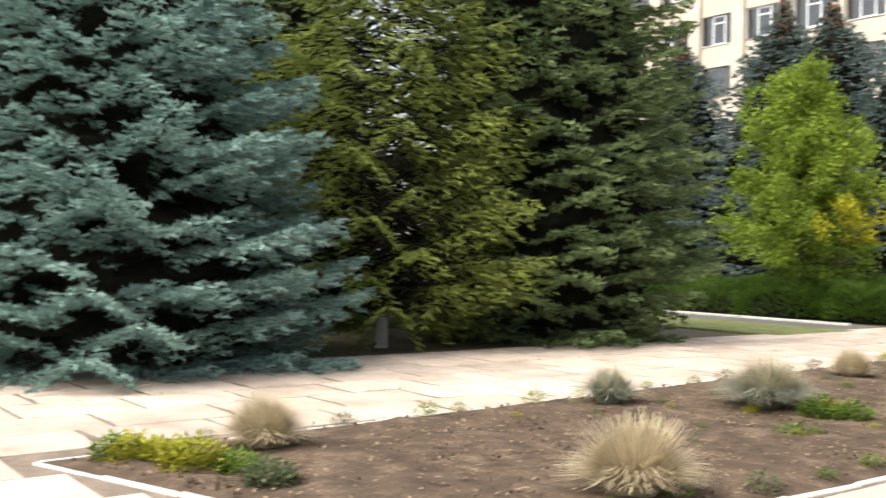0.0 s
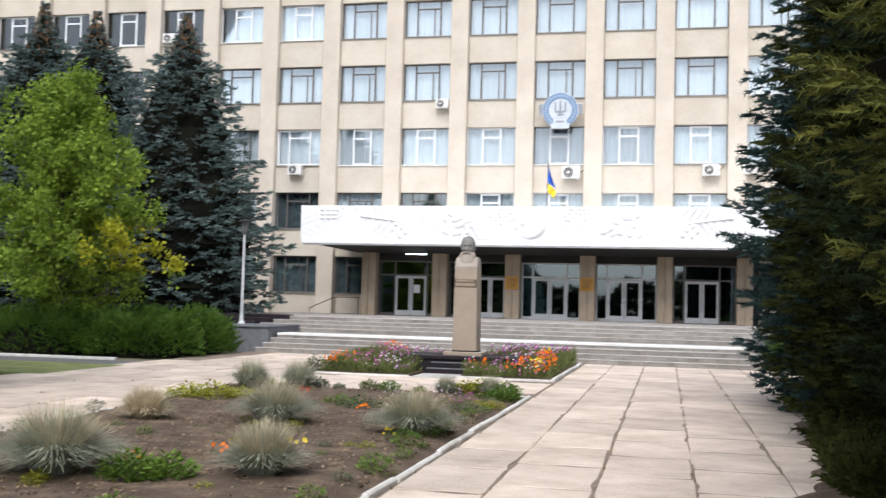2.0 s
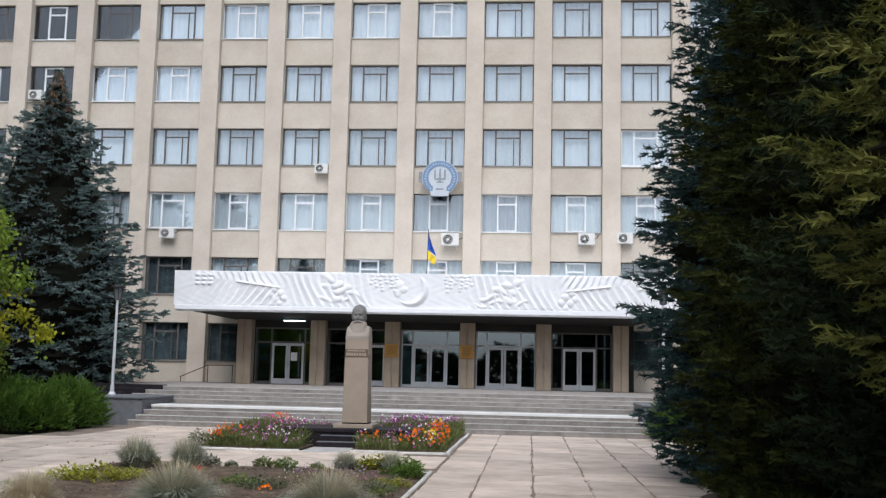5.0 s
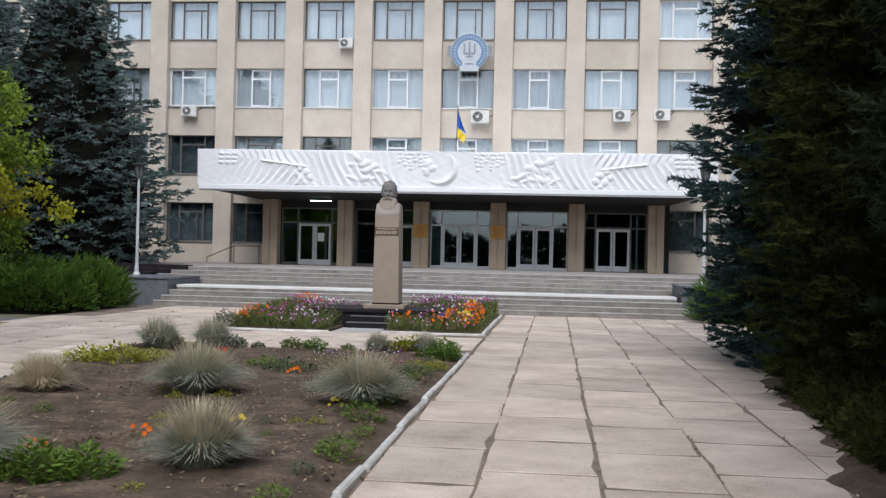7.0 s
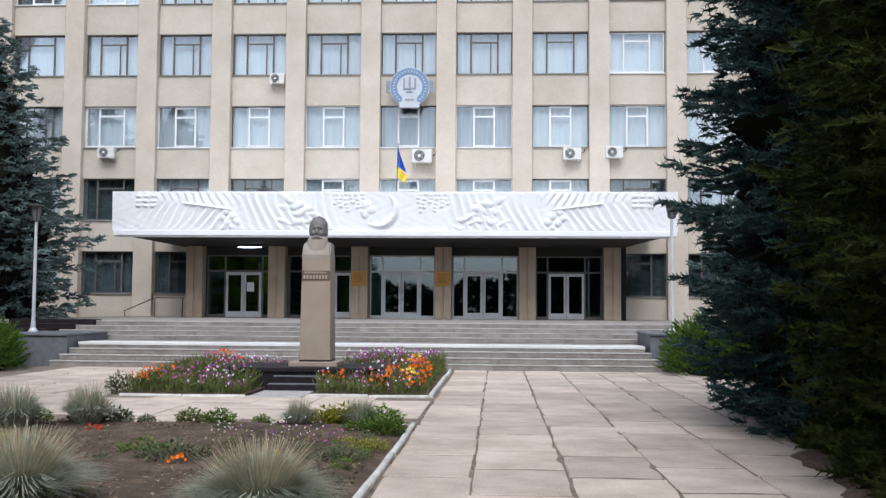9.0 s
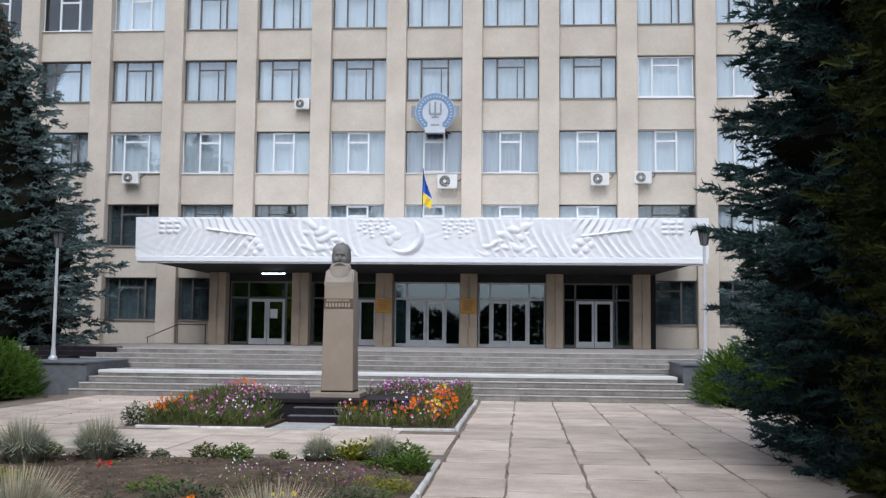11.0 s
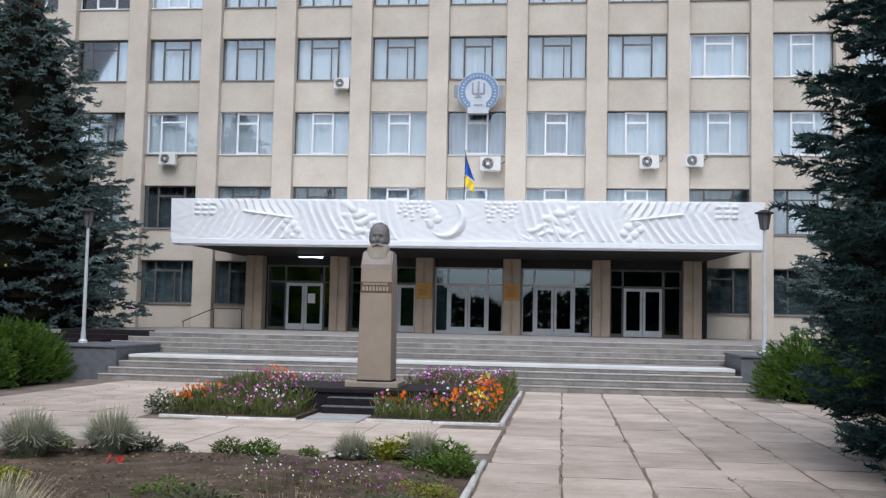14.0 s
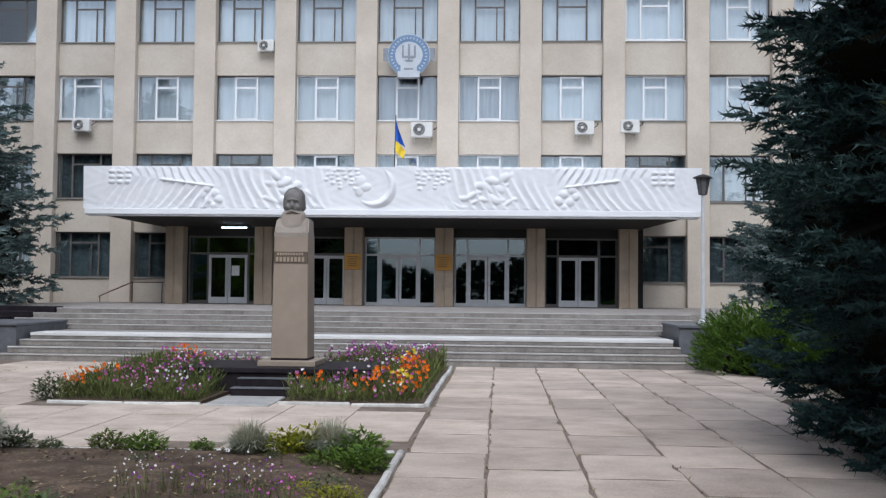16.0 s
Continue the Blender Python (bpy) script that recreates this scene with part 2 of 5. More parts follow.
FLAG_BLUE = surface("blue_flag_cloth", (0.02, 0.08, 0.42), (0.04, 0.14, 0.58), 4, 0.8, 0.1, 60)
FLAG_YELLOW = surface("yellow_flag_cloth", (0.70, 0.50, 0.02), (0.85, 0.64, 0.05), 4, 0.8, 0.1, 60)
TUBE = glow("fluorescent_tube", (0.85, 0.95, 1.0), 6.0)
PAPER = surface("paper_notice", (0.70, 0.70, 0.68), (0.80, 0.80, 0.78), 4, 0.8, 0.0, 40)
LETTER = surface("dark_letter_bars", (0.085, 0.062, 0.045), (0.14, 0.105, 0.078), 6, 0.6, 0.1, 40)


# ---- mesh helpers ----
def part(name, bm, material, parent=None, label="", m=None):
    """Links a bmesh, or a mesh, as one mesh object under a thing or a part."""
    if isinstance(bm, bmesh.types.BMesh):
        me = bpy.data.meshes.new(name)
        bm.normal_update()
        bm.to_mesh(me)
        bm.free()
    else:
        me = bm
    ob = new(name, me)
    if not me.materials and material:
        me.materials.append(material)
    elif material and me.materials[0] != material:
        ob.material_slots[0].link = "OBJECT"
        ob.material_slots[0].material = material
    if parent:
        ob.parent = parent
    if m is not None:
        ob.matrix_basis = m
    if label:
        ob["label"] = label
    return ob


def thing(name, label, category, place=(0, 0, 0), group="", kind=""):
    ob = new(name)
    ob.location = place
    ob.empty_display_size = 0.2
    return tagged(ob, label, category, group, kind)


def box(bm, x0, x1, y0, y1, z0, z1, bevel=0.0, m=None):
    r = bmesh.ops.create_cube(bm, size=1.0)
    vs = r["verts"]
    bmesh.ops.scale(bm, vec=(x1 - x0, y1 - y0, z1 - z0), verts=vs)
    bmesh.ops.translate(bm, vec=((x0 + x1) / 2, (y0 + y1) / 2, (z0 + z1) / 2), verts=vs)
    if m is not None:
        bmesh.ops.transform(bm, matrix=m, verts=vs)
    if bevel:
        es = list({e for v in vs for e in v.link_edges})
        bmesh.ops.bevel(bm, geom=es, offset=bevel, segments=1, affect="EDGES")
    return bm


def boxes(*rows, bevel=0.0):
    bm = bmesh.new()
    for r in rows:
        box(bm, *r, bevel=bevel)
    return bm


def lathe(bm, rings, n=16, cx=0.0, cy=0.0):
    """A turned body from (radius, z) rings."""
    loops = []
    for r, z in rings:
        loops.append([bm.verts.new((cx + r * math.cos(2 * math.pi * i / n), cy + r * math.sin(2 * math.pi * i / n), z)) for i in range(n)])
    for a, b in zip(loops, loops[1:]):
        for i in range(n):
            bm.faces.new((a[i], a[(i + 1) % n], b[(i + 1) % n], b[i]))
    bm.faces.new(loops[0][::-1])
    bm.faces.new(loops[-1])
    return bm


def tube_between(bm, a, b, ra, rb, n=6):
    a, b = Vector(a), Vector(b)
    q = (b - a).to_track_quat("Z", "Y")
    rings = []
    for p, r in ((a, ra), (b, rb)):
        rings.append([bm.verts.new(p + q @ Vector((r * math.cos(2 * math.pi * i / n), r * math.sin(2 * math.pi * i / n), 0))) for i in range(n)])
    for i in range(n):
        bm.faces.new((rings[0][i], rings[0][(i + 1) % n], rings[1][(i + 1) % n], rings[1][i]))
    bm.faces.new(rings[0][::-1])
    bm.faces.new(rings[1])
    return bm


def array_mesh(name, verts, faces, smooth=False):
    """A mesh from numpy arrays of vertices and equal-sided faces."""
    me = bpy.data.meshes.new(name)
    verts = np.ascontiguousarray(verts, dtype=np.float32)
    faces = np.ascontiguousarray(faces, dtype=np.int32)
    k = faces.shape[1]
    me.vertices.add(len(verts))
    me.vertices.foreach_set("co", verts.ravel())
    me.loops.add(faces.size)
    me.loops.foreach_set("vertex_index", faces.ravel())
    me.polygons.add(len(faces))
    me.polygons.foreach_set("loop_start", np.arange(0, faces.size, k, dtype=np.int32))
    me.polygons.foreach_set("use_smooth", np.full(len(faces), smooth, dtype=bool))
    me.update(calc_edges=True)
    return me


def spread(tv, tf, P, D, L, W, roll=None):
    """Copies of a template (along +x) at places P, along directions D, of length L and width W, as arrays."""
    n = len(P)
    D = D / np.linalg.norm(D, axis=1, keepdims=True)
    up = np.where(np.abs(D[:, 2:3]) > 0.95, np.array([[1.0, 0, 0]]), np.array([[0, 0, 1.0]]))
    S = np.cross(up, D)
    S /= np.linalg.norm(S, axis=1, keepdims=True)
    U = np.cross(D, S)
    if roll is not None:
        c, s = np.cos(roll)[:, None], np.sin(roll)[:, None]
        S, U = S * c + U * s, U * c - S * s
    V = (P[:, None, :] + tv[None, :, 0:1] * (D * L[:, None])[:, None, :] + tv[None, :, 1:2] * (S * W[:, None])[:, None, :]
         + tv[None, :, 2:3] * (U * W[:, None])[:, None, :])
    F = tf[None, :, :] + (np.arange(n) * len(tv))[:, None, None]
    return V.reshape(-1, 3), F.reshape(-1, tf.shape[1])


def shoot_template(needles=6, seed=1, broad=0.15):
    """One needle-covered shoot: a slim core and slanted needle blades round it."""
    rng = np.random.default_rng(seed)
    v = [(0, 0, 0)] + [(0.45, 0.52 * math.cos(a), 0.52 * math.sin(a)) for a in (0, 2.1)] + [(1, 0, 0)]
    f = [(0, 3, 1), (0, 3, 2)]
    for i in range(needles):
        a = 2.4 * i + rng.uniform(-.3, .3)
        t = 0.02 + 0.86 * i / needles
        c, s = math.cos(a), math.sin(a)
        k = len(v)
        v += [(t - 0.2 * broad, 0.0, 0.0), (t + broad, -0.7 * broad * s, 0.7 * broad * c), (t + 0.26, c, s)]
        f.append((k, k + 1, k + 2))
    return np.array(v), np.array(f)


SHOOT_V, SHOOT_F = shoot_template()
FAR_SHOOT = shoot_template(4, 3)
FINE_SHOOT = shoot_template(9, 5, 0.085)

# ---- ground ----
ground = part("ground", boxes((-600, 600, -600, 600, -0.4, -0.06)), GROUND)
tagged(ground, "earth and thin grass around the paved square", "ground", kind="structure")
asphalt = part("road", boxes((-40, -6.9, -28.9, -27.0, -0.3, -0.012), bevel=0.01), ASPHALT)
tagged(asphalt, "grey worn asphalt strip beside the hedge", "road", kind="structure")
lawn_strip = part("ground_strip", boxes((-30, -7.9, -32.6, -28.95, -0.3, 0.012), bevel=0.01), LAWN)
tagged(lawn_strip, "narrow strip of thin grass between slabs and asphalt", "grass strip", kind="structure")
for i in range(9):
    k = part("kerb", boxes((-9.35 - 2.02 * i - 1.98, -9.35 - 2.02 * i, -27.0, -26.85, -0.2, 0.06), bevel=0.015), KERB)
    tagged(k, "pale concrete kerb in front of the hedge", "kerb", group="kerb by the hedge", kind="structure")

# ---- building ----
BAY, STOREY, SILL0 = 3.6, 3.5, 2.27
WIN_W, WIN_H = 2.65, 2.0
K0, K1, FLOORS = -12, 7, 6
TOP = SILL0 + STOREY * (FLOORS - 1) + WIN_H + 1.5
building = thing("office_building", "six-storey beige office building with upright pilasters and rows of windows", "building", (0.10, 0, 0))
building.scale.x = 0.997

pil = boxes((-0.47, 0.47, -0.42, 0.32, 0, TOP), bevel=0.02)
pil_me = bpy.data.meshes.new("pilaster")
pil.to_mesh(pil_me)
pil.free()
for k in range(K0, K1 + 2):
    part("pilaster", pil_me, PILASTER, building, m=pose(BAY * (k - 0.5), 0, 0))


def panel_mesh(z0, z1):
    bm = boxes((-1.33, 1.33, -0.10, 0.24, z0, z1), bevel=0.012)
    me = bpy.data.meshes.new("wall_panel")
    bm.to_mesh(me)
    bm.free()
    return me


low_panel = panel_mesh(0, SILL0)
mid_panel = panel_mesh(-(STOREY - WIN_H), 0)
top_panel = panel_mesh(0, 1.5)
for k in range(K0, K1 + 1):
    if abs(k) > 2:
        part("wall_panel", low_panel, FACADE, building, m=pose(BAY * k, 0, 0))
    for f in range(1, FLOORS):
        part("wall_panel", mid_panel, FACADE, building, m=pose(BAY * k, 0, SILL0 + STOREY * f))
    part("wall_panel", top_panel, FACADE, building, m=pose(BAY * k, 0, SILL0 + STOREY * (FLOORS - 1) + WIN_H))
xa, xb = BAY * (K0 - 0.5) - 0.5, BAY * (K1 + 0.5) + 0.5
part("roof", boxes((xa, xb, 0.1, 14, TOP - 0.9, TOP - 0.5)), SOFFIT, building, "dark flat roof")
part("end_wall", boxes((xa - 0.2, xa, 0.1, 14, 0, TOP)), FACADE, building)
part("end_wall", boxes((xb, xb + 0.2, 0.1, 14, 0, TOP)), FACADE, building)
part("back_wall", boxes((xa, xb, 14, 14.3, 0, TOP)), FACADE, building)
part("inner_wall", boxes((xa, xb, 3.2, 3.4, 4.9, TOP - 0.9), (xa, -9.3, 3.2, 3.4, 0, 4.9), (9.9, xb, 3.2, 3.4, 0, 4.9)), ROOM, building)
for f in range(1, FLOORS):
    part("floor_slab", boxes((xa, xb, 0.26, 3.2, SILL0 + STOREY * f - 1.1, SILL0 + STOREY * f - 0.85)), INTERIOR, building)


# windows: a frame with its panes, sill and curtain
def mesh_of(name, *rows, bevel=0.0):
    bm = boxes(*rows, bevel=bevel)
    bm.normal_update()
    me = bpy.data.meshes.new(name)
    bm.to_mesh(me)
    bm.free()
    return me


hw, hh = WIN_W / 2, WIN_H


def ring_mesh(name, x0, x1, z0, z1, t, y0, y1):
    """A rectangular frame as one closed ring."""
    vs = [(x, y, z) for y in (y0, y1) for a in (0, t) for x, z in ((x0 + a, z0 + a), (x1 - a, z0 + a), (x1 - a, z1 - a), (x0 + a, z1 - a))]
    fs = []
    for q in range(4):
        r = (q + 1) % 4
        fs += [(q, r, 4 + r, 4 + q), (8 + r, 8 + q, 12 + q, 12 + r), (r, q, 8 + q, 8 + r), (4 + q, 4 + r, 12 + r, 12 + q)]
    return array_mesh(name, np.array(vs), np.array(fs))


frame_wood = ring_mesh("window", -hw, hw, 0, hh, 0.055, 0.05, 0.12)
frame_thin = ring_mesh("window", -hw, hw, 0, hh, 0.035, 0.05, 0.12)
mullion_l = mesh_of("mullion", (-0.68, -0.60, 0.052, 0.118, 0.06, 1.94))
mullion_r = mesh_of("mullion", (0.60, 0.68, 0.052, 0.118, 0.06, 1.94))
transom_w = mesh_of("transom", (-0.60, 0.60, 0.053, 0.117, 1.50, 1.57))
split_bar = mesh_of("glazing_bar", (0.28, 0.33, 0.053, 0.117, 0.06, 1.50))
casement = ring_mesh("casement", -0.52, 0.52, 0.04, 1.95, 0.08, 0.03, 0.10)
casement_bar = mesh_of("transom", (-0.44, 0.44, 0.032, 0.098, 1.43, 1.51))
casement4 = ring_mesh("casement", -hw + 0.04, hw - 0.04, 0.04, 1.96, 0.07, 0.03, 0.10)
WHITE4_BARS = [mesh_of("mullion", (-0.66, -0.58, 0.032, 0.098, 0.11, 1.89)), mesh_of("mullion", (0.55, 0.63, 0.032, 0.098, 0.11, 1.89)), mesh_of("transom", (-0.58, 0.55, 0.033, 0.097, 1.50, 1.58))]
pane_side = mesh_of("pane", (-hw + 0.05, -0.62, 0.075, 0.083, 0.05, 1.95))
pane_right = mesh_of("pane", (0.62, hw - 0.05, 0.075, 0.083, 0.05, 1.95))
pane_mid = mesh_of("pane", (-0.62, 0.62, 0.079, 0.087, 0.05, 1.50))
pane_top = mesh_of("pane", (-0.62, 0.62, 0.079, 0.087, 1.51, 1.95))
sill_me = mesh_of("sill", (-hw - 0.02, hw + 0.02, -0.17, 0.05, -0.045, 0.0), bevel=0.006)


def curtain_mesh(x0, x1, fold, n, seed, z0=0.0, z1=1.96):
    """A hanging cloth with uneven folds."""
    rng = np.random.default_rng(seed)
    xs = np.linspace(x0, x1, n)
    ph = np.cumsum(rng.uniform(0.4, 1.0, n))
    ys = 0.25 + fold * np.sin(ph)
    v = [(x, y, z) for z in (z0, z1) for x, y in zip(xs, ys)]
    f = [(i, i + 1, n + i + 1, n + i) for i in range(n - 1)]
    return array_mesh("curtain", np.array(v), np.array(f), True)


CURTAINS = [curtain_mesh(-hw, hw, 0.03, 60, 1), curtain_mesh(-hw, hw, 0.02, 80, 2)]
BLINDS = curtain_mesh(-hw, hw, 0.08, 54, 9)
WHITE3 = {(k, 2) for k in range(-3, K1 + 1)}
WHITE = WHITE3 | {(k, 4) for k in range(K0, -3)} | {(k, 5) for k in (-11, -9, -6, -3, -2, -1, 0)} | {(3, 3), (4, 3), (5, 3), (-9, 3)} | {(k, 1) for k in (-1, 0, 1, 2)}
WHITE4 = {(-4, 2), (3, 3), (-8, 2), (-11, 2)}
BARE = {(-4, 0), (-3, 0), (3, 0), (4, 0), (5, 0), (-4, 1), (-2, 1), (3, 1), (6, 0)}
rw = random.Random(4)
for k in range(K0, K1 + 1):
    for f in range(FLOORS):
        if f == 0 and abs(k) <= 2:
            continue
        at = pose(BAY * k, 0, SILL0 + STOREY * f)
        if (k, f) in WHITE4 or (k, f) in WHITE:
            w = part("window", frame_thin, FRAME_DARK if rw.random() < 0.35 else FRAME_WHITE, building, "white plastic window with a middle casement", at)
            if (k, f) in WHITE4:
                cs = part("casement", casement4, FRAME_WHITE, w)
                for me in WHITE4_BARS:
                    part(me.name.split(".")[0], me, FRAME_WHITE, w)
            else:
                part("casement", casement, FRAME_WHITE, w)
                part("transom", casement_bar, FRAME_WHITE, w)
        else:
            w = part("window", frame_wood, FRAME_DARK, building, "old brown wooden window in three lights", at)
            for me in (mullion_l, mullion_r, transom_w) + ((split_bar,) if rw.random() < 0.65 else ()):
                part(me.name.split(".")[0], me, FRAME_DARK, w)
        for me in (pane_side, pane_right, pane_mid, pane_top):
            p = part("pane", me, GLASS, w)
            p.visible_shadow = False
        part("sill", sill_me, FRAME_WHITE if (k, f) in WHITE and rw.random() < 0.7 else SILL, w)
        if (k, f) in ((0, 2), (1, 2)):
            part("blind", BLINDS, BLIND, w, "grey vertical blind")
        elif (k, f) in BARE:
            part("drape", CURTAINS[0], REFLECTION_TEAL, w, "added teal sheet standing for the dim reflection in the glass")
        else:
            part("curtain", rw.choice(CURTAINS), CURTAIN, w)

# ---- terrace, stairs ----
FLOOR = 1.2
terrace = part("terrace", boxes((-13.2, 13.4, -14.6, -3.9, -0.3, FLOOR), (-13.2, 13.4, -3.9, -0.12, -0.3, FLOOR - 0.003), bevel=0.01), STEP)
tagged(terrace, "grey stone terrace in front of the entrance", "terrace", kind="structure")
stairs = thing("entrance_stairs", "wide grey stone stairs in two flights with a pale landing", "stairs", (0, 0, 0), kind="structure")
for i in range(4):
    z1 = 0.16 * (i + 1)
    y0 = -19.95 + 0.36 * i
    n = 11
    x0, x1 = -8.1 + 0.12 * i, 8.85 - 0.12 * i
    for j in range(n):
        a, b = x0 + (x1 - x0) * j / n, x0 + (x1 - x0) * (j + 1) / n
        part("step", boxes((a + 0.0007, b - 0.0007, y0, y0 + (0.42 if i < 3 else 1.0), z1 - (0.16 if i else 0.3) + 0.004, z1), bevel=0.008), STEP, stairs)
        part("nosing", boxes((a + 0.001, b - 0.001, y0 - 0.02, y0 + (0.06 if i < 3 else 0.95), z1 - (0.032 if i < 3 else 0.075), z1 + 0.004), bevel=0.006), NOSING if i < 3 else STEP_LIGHT, stairs)
part("landing", boxes((-7.75, 8.5, -17.87, -16.2, 0.0, 0.636), bevel=0.008), STEP, stairs, "pale landing between the flights")
for i in range(4):
    z1 = 0.64 + 0.14 * (i + 1)
    y0 = -16.35 + 0.42 * i
    n = 12
    for j in range(n):
        a, b = -9.6 + 19.2 * j / n, -9.6 + 19.2 * (j + 1) / n
        part("step", boxes((a + 0.0007, b - 0.0007, y0, y0 + (0.48 if i < 3 else 0.6), z1 - 0.14 + 0.004, z1), bevel=0.006), STEP, stairs)
        part("nosing", boxes((a + 0.001, b - 0.001, y0 - 0.015, y0 + 0.05, z1 - 0.026, z1 + 0.003), bevel=0.005), NOSING, stairs)
part("core", boxes((-9.55, 9.55, -15.9, -14.55, -0.2, 0.9)), STEP, stairs)
for x0, x1, zt in ((-9.9, -7.86, 0.82), (8.62, 10.9, 0.95)):
    ch = part("low_wall", boxes((x0, x1, -18.95 if x0 > 0 else -19.4, -16.42, -0.2, zt), (x0 - 0.03, x1 + 0.03, -19.0 if x0 > 0 else -19.45, -16.40, zt, zt + 0.07), bevel=0.012), GRANITE)
    tagged(ch, "dark grey granite wall at the end of the stairs", "low wall", group="stair end walls")
bw = part("low_wall", boxes((-11.6, -8.75, -15.25, -14.62, 0.0, 1.24), (-11.6, -9.25, -15.8, -15.25, 0.0, 1.10), (-11.6, -9.75, -16.38, -15.8, 0.0, 0.96), bevel=0.01), GRANITE_BLACK)
tagged(bw, "stepped black granite wall beside the stairs", "low wall")

# ---- entrance: glazing, columns, canopy ----
OX = 0.22
for j, cx in enumerate((-9.0, -5.4, -1.8, 1.8, 5.4, 9.0)):
    col = thing("column", "beige stone column of two joined piers", "column", (cx + OX, -4.0, FLOOR), group="entrance columns")
    part("pier", boxes((-0.36, -0.03, -0.32, 0.28, 0, 3.1), bevel=0.015), COLUMN, col)
    part("pier", boxes((0.03, 0.36, -0.32, 0.28, 0, 3.1), bevel=0.015), COLUMN, col)
    part("core", boxes((-0.04, 0.04, -0.27, 0.2, 0, 3.1)), COLUMN, col)
    if j in (2, 3):
        pl = part("sign_plate", boxes((cx + OX - 0.34, cx + OX + 0.30, -4.375, -4.33, 2.62, 3.24), bevel=0.008), BRASS)
        tagged(pl, "square brass-coloured plate on a column", "sign", group="plates on the columns")
        part("lettering", boxes(*[(cx + OX - 0.24 + 0.03 * (r % 2), cx + OX + 0.2 - 0.02 * r, -4.382, -4.373, 3.12 - 0.09 * r, 3.15 - 0.09 * r) for r in range(5)]), LETTER, pl)

entrance = thing("entrance_glazing", "glazed entrance front with pale metal doors and shade-coloured lobby behind", "entrance", (0, 0, 0))
EY = -3.6


def bay_glazing(cx, doors, big):
    """One glazed bay: mullions, transom, panes, kick panels and a pair of doors."""
    x0, x1, zt = cx - 1.42, cx + 1.42, 3.95
    d0, d1 = doors
    fr = part("glazing_frame", boxes((x0, x1, EY - 0.05, EY + 0.05, zt - 0.07, zt), (x0, x1, EY - 0.048, EY + 0.048, FLOOR, FLOOR + 0.14), (x0, x0 + 0.06, EY - 0.046, EY + 0.046, FLOOR + .14, zt - 0.07),
                                     (x1 - 0.06, x1, EY - 0.046, EY + 0.046, FLOOR + .14, zt - 0.07), (x0 + .06, x1 - .06, EY - 0.044, EY + 0.044, 3.2, 3.28),
                                     (d0 - 0.08, d0, EY - 0.052, EY + 0.052, FLOOR + .14, zt - 0.07), (d1, d1 + 0.08, EY - 0.052, EY + 0.052, FLOOR + .14, zt - 0.07)),
              DOOR_FRAME if big else FRAME_DARK, entrance)
    mid = (d0 + d1) / 2
    for a, b in ((d0, mid - 0.01), (mid + 0.01, d1)):
        dr = part("door", boxes((a, a + 0.10, EY - 0.06, EY, FLOOR + 0.03, 3.19), (b - 0.10, b, EY - 0.06, EY, FLOOR + 0.03, 3.19), (a + 0.1, b - 0.1, EY - 0.058, EY - 0.002, 3.07, 3.19),
                                (a + 0.1, b - 0.1, EY - 0.058, EY - 0.002, FLOOR + 0.03, FLOOR + 0.28)), DOOR_FRAME, entrance)
        hx = b - 0.06 if b < mid + 0.02 else a + 0.06
        part("handle", boxes((hx - 0.015, hx + 0.015, EY - 0.13, EY - 0.10, 2.05, 2.45), (hx - 0.012, hx + 0.012, EY - 0.10, EY - 0.06, 2.08, 2.11), (hx - 0.012, hx + 0.012, EY - 0.10, EY - 0.06, 2.39, 2.42), bevel=0.004), POLE, dr, "metal pull handle")
        gp = part("pane", boxes((a + 0.1, b - 0.1, EY - 0.034, EY - 0.026, FLOOR + 0.28, 3.07)), GLASS_DOOR, dr)
        gp.visible_shadow = False
    for a, b, c, d in ((x0 + .06, d0 - .08, FLOOR + .14, 3.2), (d1 + .08, x1 - .06, FLOOR + .14, 3.2), (x0 + .06, d0 - .08, 3.28, zt - .07), (d0, d1, 3.28, zt - .07), (d1 + .08, x1 - .06, 3.28, zt - .07)):
        gp = part("pane", boxes((a, b, EY - 0.004, EY + 0.004, c, d)), GLASS_DOOR, fr)
        gp.visible_shadow = False
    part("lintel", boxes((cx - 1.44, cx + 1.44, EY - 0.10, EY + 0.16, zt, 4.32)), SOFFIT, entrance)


for i, (d0, d1, big) in enumerate(((-7.55, -5.98, False), (-3.5, -2.0, False), (-0.62, 0.96, True), (2.95, 4.5, True), (6.55, 8.08, False))):
    bay_glazing(3.6 * (i - 2) + OX, (d0, d1), big)
lobby = part("lobby", boxes((-9.2, 9.7, -3.45, 6.0, 1.0, FLOOR - 0.006), (-9.2, 9.7, 6.0, 6.2, 1.0, 4.6), (-9.4, -9.2, -3.45, 6.2, 1.0, 4.6), (9.7, 9.9, -3.45, 6.2, 1.0, 4.6), (-9.4, 9.9, -3.45, 6.2, 4.36, 4.6)), INTERIOR, entrance, "lobby behind the glass in a near-black that stands for shade")
notice = part("notice", boxes((-6.62, -6.3, EY - 0.064, EY - 0.060, 2.35, 2.75)), PAPER)
notice.parent = entrance

